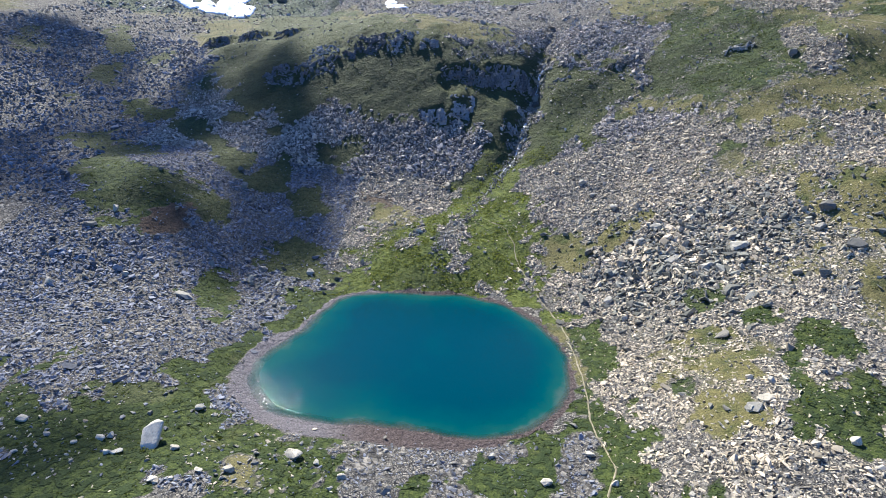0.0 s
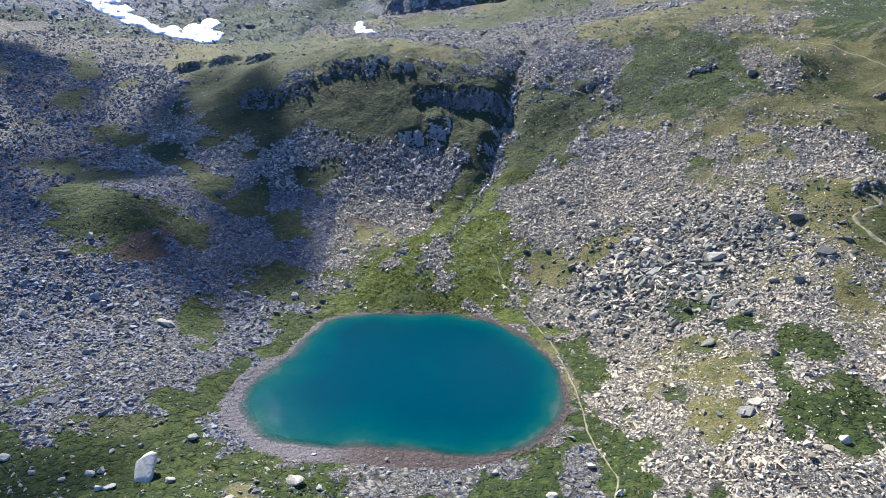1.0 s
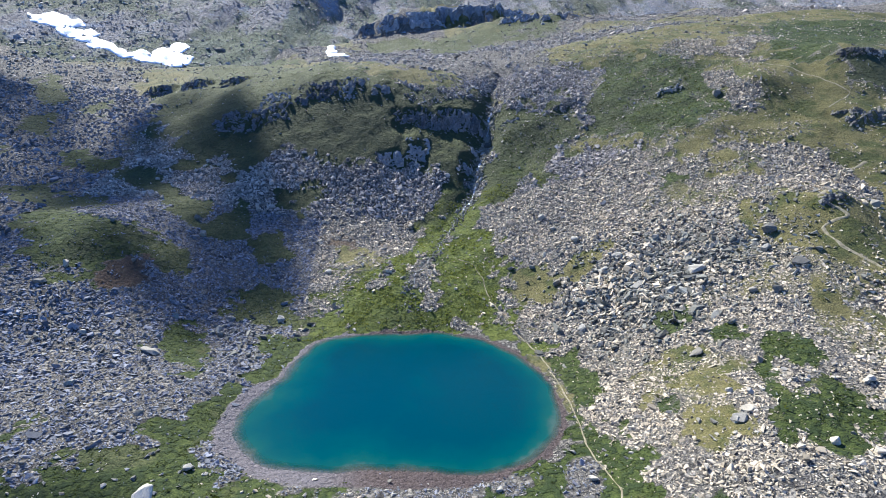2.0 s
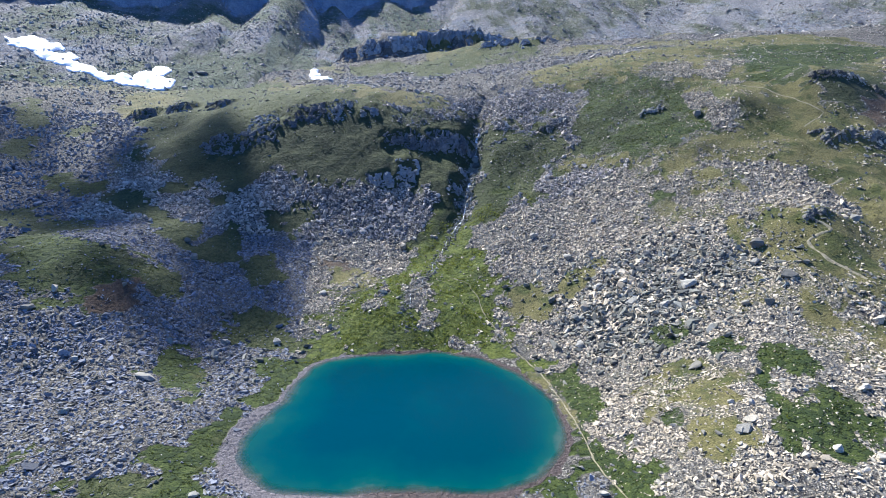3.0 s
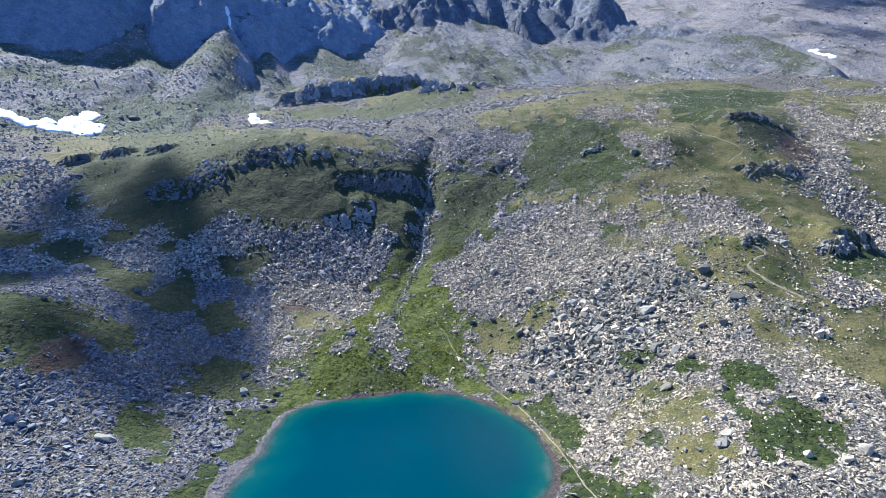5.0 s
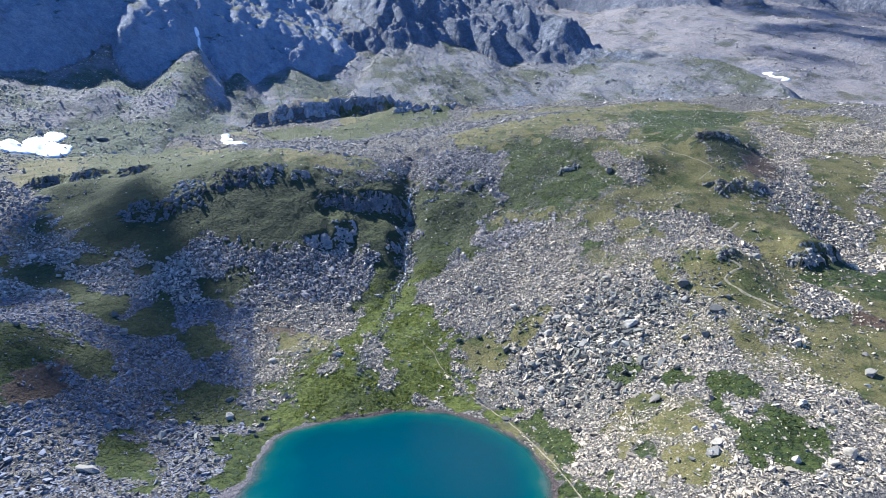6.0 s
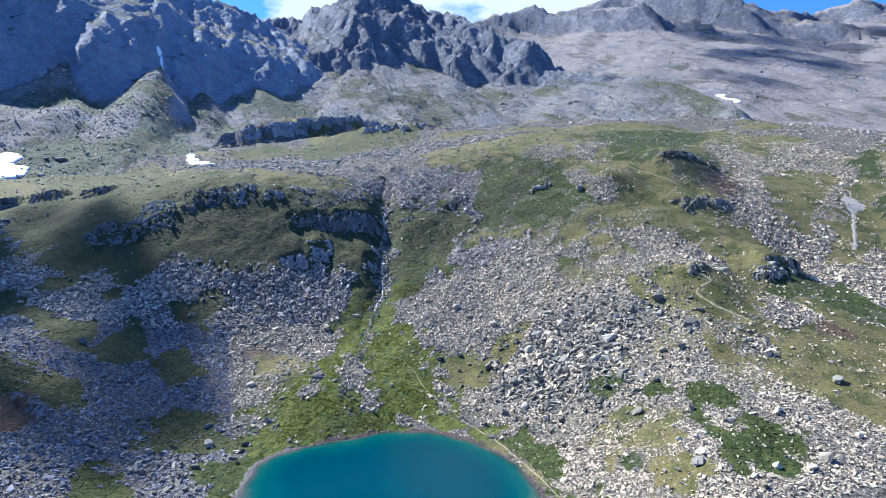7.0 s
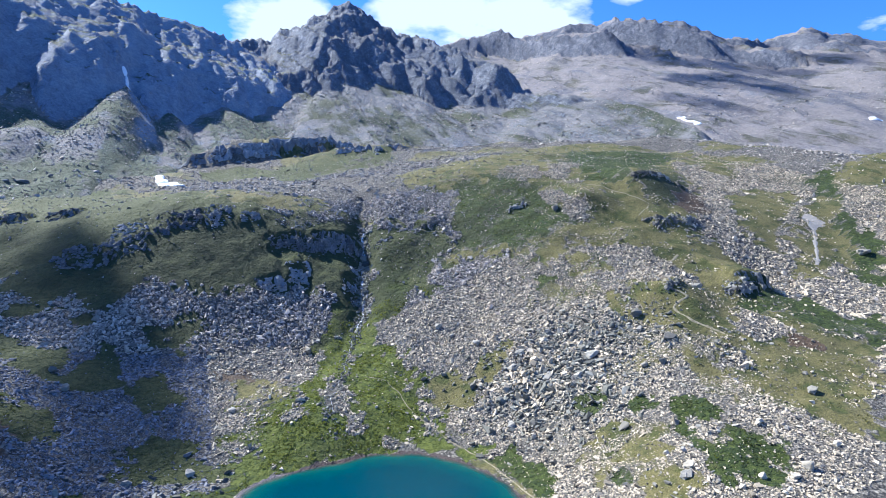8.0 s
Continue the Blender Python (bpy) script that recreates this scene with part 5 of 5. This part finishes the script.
def place_boulder(x, y, w, h, seed, material, words, group="", flat=0.75):
    me = boulder_mesh("boulder", seed)
    me.materials.append(material)
    rng = random.Random(seed)
    b = tagged(new("boulder", me), words, "boulder", group)
    n = ground_normals(np.array([x]), np.array([y]))[0]
    tip = Vector((0, 0, 1)).rotation_difference(Vector(n).lerp(Vector((0, 0, 1)), 0.4)).to_matrix().to_4x4()
    deep = 0.5 * (w + h)
    b.matrix_world = Matrix.Translation((x, y, float(land(x, y)) + 0.16 * h)) @ tip @ pose(0, 0, 0, rng.uniform(-10, 10), rng.uniform(-10, 10), rng.uniform(-25, 25)) @ Matrix.Diagonal((w, deep * 0.9, h * flat * 1.25, 1))
    return b


# x, y, width, height
MEADOW_BOULDERS = (
    (-25.9, 72.2, 3.8, 2.7), (-16.9, 68.3, 2, 1.4), (-55.4, 69, 1.8, 1.6), (-54, 69.2, 2.3, 1.3),
    (-58.7, 72.9, 3.1, 1.5), (-74.8, 75.8, 2.6, 1.6), (-34.6, 66.9, 2.1, 2.2), (-44.9, 63.5, 2.1, 1.3),
    (-62.4, 71, 1.4, 1.2), (-70.3, 68.1, 1.7, 1.1), (-39.2, 66.2, 1.9, 1.3), (25.3, 78.3, 2.2, 2.0), (27.7, 70.8, 1.6, 1.8), (16.7, 71.2, 2.7, 1.8),
    (-57.6, 73.4, 1.4, 2.1), (-45.6, 71.5, 2.4, 1.5), (-42.4, 63.8, 1.2, 1.0), (-43.8, 82.3, 1.4, 0.9),
)
SLOPE_BOULDERS = (
    (-47, 83.6, 2.2, 1.9), (95.6, 125.5, 5.5, 3.0), (97, 141.5, 4.4, 5.0), (59.4, 140.2, 5.7, 2.8), (41.7, 133.6, 3.5, 2.4), (46.3, 129.1, 3.8, 2.6),
    (58.5, 106.3, 4.2, 2.5), (54.5, 82.7, 3.6, 2.2), (43.8, 124.8, 2.1, 2.6), (74.8, 138.3, 7.0, 3.0), (74.7, 143.5, 5.3, 2.8),
    (65.1, 132.4, 4.2, 2.6), (53.8, 152.6, 4.6, 2.6), (59.4, 156.4, 4.2, 2.4), (50.3, 171.1, 3.6, 2.9), (39.8, 154.1, 3.6, 2.4),
)
HIGH_BOULDERS = (
    (92.7, 135.4, 3.9, 2.5), (124.4, 225.1, 6.0, 3.6), (-105.5, 144.7, 3.9, 2.7), (-99.8, 175.5, 2.1, 2.0), (-4, 199.3, 3, 3.2),
    (-14.1, 185.8, 2.8, 2), (-32.1, 172.5, 2.7, 1.9),
    (133.9, 147.2, 3.8, 3.2), (109.6, 89.5, 4.2, 2.6), (242.5, 146.9, 7, 4.4), (-70.6, 126.1, 5.4, 1.5), (-48.1, 129.1, 1.8, 1.6),
    (-88, 130.2, 2.3, 1.7), (-80.1, 193.8, 2.6, 2.8), (81, 121.2, 2.8, 1.7), (-57.9, 148.6, 2.8, 2.1),
    (43.5, 188.6, 3.5, 2.6), (45.6, 181.4, 2.9, 1.7), (71.6, 157.7, 2.8, 2.4), (28.1, 167.0, 2.7, 1.9), (-43.8, 149.5, 3.3, 2.7), (-72.9, 223.9, 3.3, 2.8),
    (-62.0, 205.9, 2.2, 3.5), (-75.6, 184.8, 2.8, 2.8), (53.7, 82.8, 1.9, 1.9), (69.7, 89.5, 1.5, 1.2),
)
SHELF_BOULDERS = ((-149.5, 476.1, 11, 4.6), (-135.1, 488.8, 5.2, 3.6), (-118, 500, 4.2, 3.0), (-157, 470, 5, 3))
PALE_BOULDERS = ((57.2, 84.3, 3.9, 1.5), (76.8, 70.6, 3.0, 3.2), (82.3, 85.9, 3, 2.1), (71.4, 70, 2.7, 2.2), (-102.7, 121.6, 2.5, 2.2),
                 (65.7, 73.2, 2.0, 2.2), (102.5, 85.6, 2.1, 1.4), (86.0, 81.4, 1.6, 1.6), (90.1, 72.6, 1.9, 2.2), (59.3, 73.2, 1.9, 1.4), (57.1, 90.9, 2.0, 1.5), (-103.1, 153.6, 2.0, 3.2))
seed_step = 700
for spots, stuff_of, words, group in (
        (MEADOW_BOULDERS, PALE, "weathered white boulder lying in green meadow turf", "meadow boulders"),
        (PALE_BOULDERS, PALE, "pale angular boulder on the grey scree", "pale boulders"),
        (SLOPE_BOULDERS, STONE, "big grey slab-sided boulder among scree", "slope boulders"),
        (SHELF_BOULDERS, CRAG, "dark weathered boulder on a grassy shelf", "shelf boulders"),
        (HIGH_BOULDERS, STONE, "grey weathered boulder on a stony slope", "high boulders")):
    for bx, by, bw, bh in spots:
        seed_step += 1
        place_boulder(bx, by, bw, bh * (0.75 if spots is MEADOW_BOULDERS else 1.0), seed_step, stuff_of, words, group)


def leaning_slab(x, y, size, seed, words):
    """A tall slab of pale rock, split along its bedding into long grooved ribs."""
    rng = np.random.default_rng(seed)
    nu, nv = 40, 34
    a, v = np.meshgrid(np.linspace(0, 2 * np.pi, nu, endpoint=False), np.linspace(0, 1, nv))
    sq = (np.abs(np.cos(a)) ** 5 + np.abs(np.sin(a)) ** 5) ** -0.2
    r = sq * (0.9 + 0.12 * v) * (1 - 0.55 * ramp01(0.86, 1.0, v)) * (0.75 + 0.25 * ramp01(0, 0.25, v))
    px, py = r * np.cos(a) * 0.5 * size[0], r * np.sin(a) * 0.5 * size[1]
    groove = ridged(px + 0.35 * v * size[2] + 9, 0.15 * v * size[2] + 0.4 * py, 0.9, 3, seed) - 0.4
    px, py = px * (1 + 0.035 * groove), py * (1 + 0.05 * groove)
    pz = v * size[2] + 0.12 * np.sin(2.2 * px + 1) * v + 0.5 * px * v
    co = np.column_stack([px.ravel(), py.ravel(), pz.ravel()])
    co = np.vstack([co, [[0, 0, size[2] * 0.99]]])
    i = np.arange(nu * nv).reshape(nv, nu)
    j = np.roll(i, -1, axis=1)
    tris = np.concatenate([np.column_stack([i[:-1].ravel(), j[:-1].ravel(), j[1:].ravel()]), np.column_stack([i[:-1].ravel(), j[1:].ravel(), i[1:].ravel()]),
                           np.column_stack([i[-1], j[-1], np.full(nu, nu * nv)])])
    me = mesh_from("boulder", co, tris, False)
    me.materials.append(WHITE)
    b = tagged(new("boulder", me), words, "boulder", "meadow boulders")
    b.matrix_world = Matrix.Translation((x, y, float(land(x, y)) - 0.6)) @ pose(0, 0, 0, -60, 10, 16)
    return b


leaning_slab(-49.8, 70.6, (2.9, 1.7, 5.2), 3, "tall white grooved slab leaning in green meadow turf")


# ---- trails, stream and snow ----
def curve_through(points, step):
    """Even points along a smooth line through the given ones."""
    p = np.array(points, float)
    t = np.concatenate([[0], np.cumsum(np.hypot(*np.diff(p, axis=0).T))])
    s = np.arange(0, t[-1], step)
    q = np.column_stack([np.interp(s, t, p[:, k]) for k in (0, 1)])
    for _ in range(4):
        q[1:-1] = 0.25 * q[:-2] + 0.5 * q[1:-1] + 0.25 * q[2:]
    return q


def ribbon(name, points, width, lift, material, step=0.6, seed=0, wander=0.25, spread=(1.0, 1.0)):
    """A strip laid along a line; spread: how its width changes from its start to its end."""
    q = curve_through(points, step)
    s = np.arange(len(q)) * step
    t = np.gradient(q, axis=0)
    t /= np.linalg.norm(t, axis=1, keepdims=True)
    side = np.column_stack([-t[:, 1], t[:, 0]])
    q = q + side * (wander * fractal(s, s * 0 + seed, 4.0, 3, 7))[:, None]
    w = width * (1 + 0.45 * fractal(s, s * 0 + seed, 2.2, 3, 8)) * np.interp(s / s[-1], np.linspace(0, 1, len(spread)), spread)
    rows = []
    for k in (-0.5, -0.17, 0.17, 0.5):
        p = q + side * (k * w)[:, None]
        z = on_ground(p[:, 0], p[:, 1]) + (lift if abs(k) < 0.4 else -0.05)
        rows.append(np.column_stack([p, z]))
    n = len(q)
    co = np.concatenate(rows)
    i = np.arange(n - 1)
    faces = np.concatenate([np.column_stack([r * n + i, (r + 1) * n + i, (r + 1) * n + i + 1, r * n + i + 1])[:, ::-1] for r in range(3)])
    me = mesh_from(name, co, faces)
    me.materials.append(material)
    return new(name, me)


LAKE_TRAIL = ((25, 64), (26.0, 67.9), (26.9, 70.4), (29.1, 74.4), (28.8, 79.5), (27.7, 83.5), (28.0, 89.5), (29.1, 97.2), (29.2, 103.5), (29.2, 110.4), (29.2, 119.2), (28.0, 128.9),
              (25.2, 137.1), (22.9, 146.2), (19.4, 155.1), (18.7, 165.3), (16.3, 172.3), (10.8, 176.5))
NOSE_TRAIL = ((113.0, 119.0), (111.4, 124.5), (109.3, 128.3), (108.9, 132.6), (109.1, 136.8), (111.8, 137.0), (116.6, 136.3), (117.3, 138.0), (115.1, 141.0), (113.4, 145.5))
NOSE_STEPS = ((113.4, 145.5), (118.3, 147.8), (136.3, 166.0), (150.4, 171.4))
SHELF_TRAIL = ((143.6, 249.1), (156.6, 234.0), (163.7, 220.2), (169.6, 206.5), (156.5, 200.9))
LIP_TRAIL = ((47.6, 254.9), (59.9, 248.3), (74.4, 239.9))
for line, wide in ((LAKE_TRAIL, 0.36), (NOSE_TRAIL, 1.0), (NOSE_STEPS, 1.1), (SHELF_TRAIL, 0.6), (LIP_TRAIL, 0.5)):
    tagged(ribbon("path", line, wide, 0.14, TRODDEN, seed=wide), "narrow pale trodden footpath through turf and stones", "footpath", kind="structure")
tagged(ribbon("erosion_scar", ((259.5, 182.0), (245.8, 171.8), (226.4, 158.8), (210.8, 148.9)), 1.9, 0.15, SAND, 0.6, 4, 0.25, (3.2, 6.0, 3.6, 1.3, 1.0, 1.0, 1.1, 0.9, 1.0, 1.1, 1.0)),
       "pale sandy erosion scar running downhill", "bare ground", kind="structure")

fall_line = [(float(stream_x(np.array([v]))[0]), float(v)) for v in np.arange(264, 205, -4.0)]
brook_line = [(float(stream_x(np.array([v]))[0]), float(v)) for v in np.arange(209, 158, -4.0)]
tagged(ribbon("waterfall", fall_line, 1.1, 0.30, FOAM, 0.5, 5, 0.6), "thin white cascade tumbling down a dark rocky ravine", "waterfall", kind="stuff")
tagged(ribbon("stream", brook_line, 0.22, 0.03, FOAM, 0.5, 6, 0.8), "narrow stony brook running into the lake", "stream", kind="stuff")
rng = np.random.default_rng(77)
sy = np.concatenate([rng.uniform(150, 264, 700), rng.uniform(206, 266, 420)])
sx = stream_x(sy) + rng.normal(0, 1.7, len(sy))
ss = np.exp(rng.normal(-0.35, 0.4, len(sy))) * (0.7 + 0.5 * ramp01(190, 215, sy))
co, faces = scattered(BLOCKS, np.column_stack([sx, sy, on_ground(sx, sy) + 0.1]), turns_on(ground_normals(sx, sy), rng, 0.4), np.column_stack([ss * 1.3, ss, ss]), rng)
bed_mesh = mesh_from("stream_stones", co, faces, False)
bed_mesh.materials.append(SLAB)
tagged(new("stream_stones", bed_mesh), "wet pale blocks lining a cascading brook", "stones", kind="stuff")


def snow_patch(spots, seed, thick=1.2, ranges=MASSIFS[:2]):
    """Old snow lying on the slope: a lens with a ragged outline."""
    s = np.array(spots, float)
    x0, x1 = (s[:, 0] - s[:, 2] - 6).min(), (s[:, 0] + s[:, 2] + 6).max()
    y0, y1 = (s[:, 1] - s[:, 3] - 6).min(), (s[:, 1] + s[:, 3] + 6).max()
    xs, ys = np.linspace(x0, x1, 90), np.linspace(y0, y1, 90)
    gx, gy = np.meshgrid(xs, ys)
    m = np.max([1 - ((gx - a) / c) ** 2 - ((gy - b) / d) ** 2 for a, b, c, d in spots], axis=0) + 0.34 * fractal(gx, gy, 12.0, 5, seed, 0.6)
    z = land(gx, gy, ranges) + np.where(m > 0, thick * (0.35 + np.clip(m, 0, 1)) , -1.5)
    me, _ = sheet("snow_patch", xs, ys, z, m > -0.12)
    me.materials.append(SNOW)
    return tagged(new("snow_patch", me), "bright white old snow patch on grey talus", "snow patch", "snow patches")


snow_patch(((-264, 464, 18, 13), (-246, 455, 14, 10), (-232, 446, 12, 8), (-220, 436, 10, 6)), 3)
snow_patch(((-210, 431, 9, 6), (-200, 427, 10, 6), (-188, 429, 10, 11), (-178, 444, 10, 19), (-177, 464, 6, 13), (-168, 438, 7, 15)), 4)
snow_patch(((-64, 502, 3.2, 14), (-62, 484, 5, 12), (-57, 468, 7, 7), (-50, 458, 5, 4)), 5)
snow_patch(((-112, 806, 2.6, 8), (-109, 792, 2.2, 10), (-105, 768, 1.8, 14)), 6)
snow_patch(((733, 684, 6, 12), (724, 660, 5, 14), (712, 636, 7, 6)), 7, 1.6, MASSIFS)
snow_patch(((971, 512, 13, 7),), 8, 1.6, MASSIFS)


# ---- single stones of the near ground ----
rng = np.random.default_rng(5)
meshes = []
for v, f in SLABS[:8] + BLOCKS[:6]:
    me = mesh_from("stone", v, f, False)
    me.materials.append(STONE)
    meshes.append(me)
px, py = field(rng, (-70, 78, 62, 98), 0.35)
pg, pd_, ps, pm = cover(px, py)
pdist = shore_distance(px, py)[0]
ok = (pdist > 2) & (rng.random(len(px)) < np.clip(1.1 - 0.75 * pg - pm, 0.05, 1))
px, py = px[ok][:300], py[ok][:300]
pn = turns_on(ground_normals(px, py), rng, 0.25)
pz = on_ground(px, py)
for k in range(len(px)):
    size = 0.7 * math.exp(rng.normal(-0.05, 0.3))
    st = new("stone", meshes[k % len(meshes)])
    m = Matrix(pn[k].tolist()).to_4x4()
    st.parent = ground
    st.matrix_basis = Matrix.Translation((px[k], py[k], pz[k] + 0.1 * size)) @ m @ Matrix.Diagonal((size * 1.4, size, size * 1.1, 1))
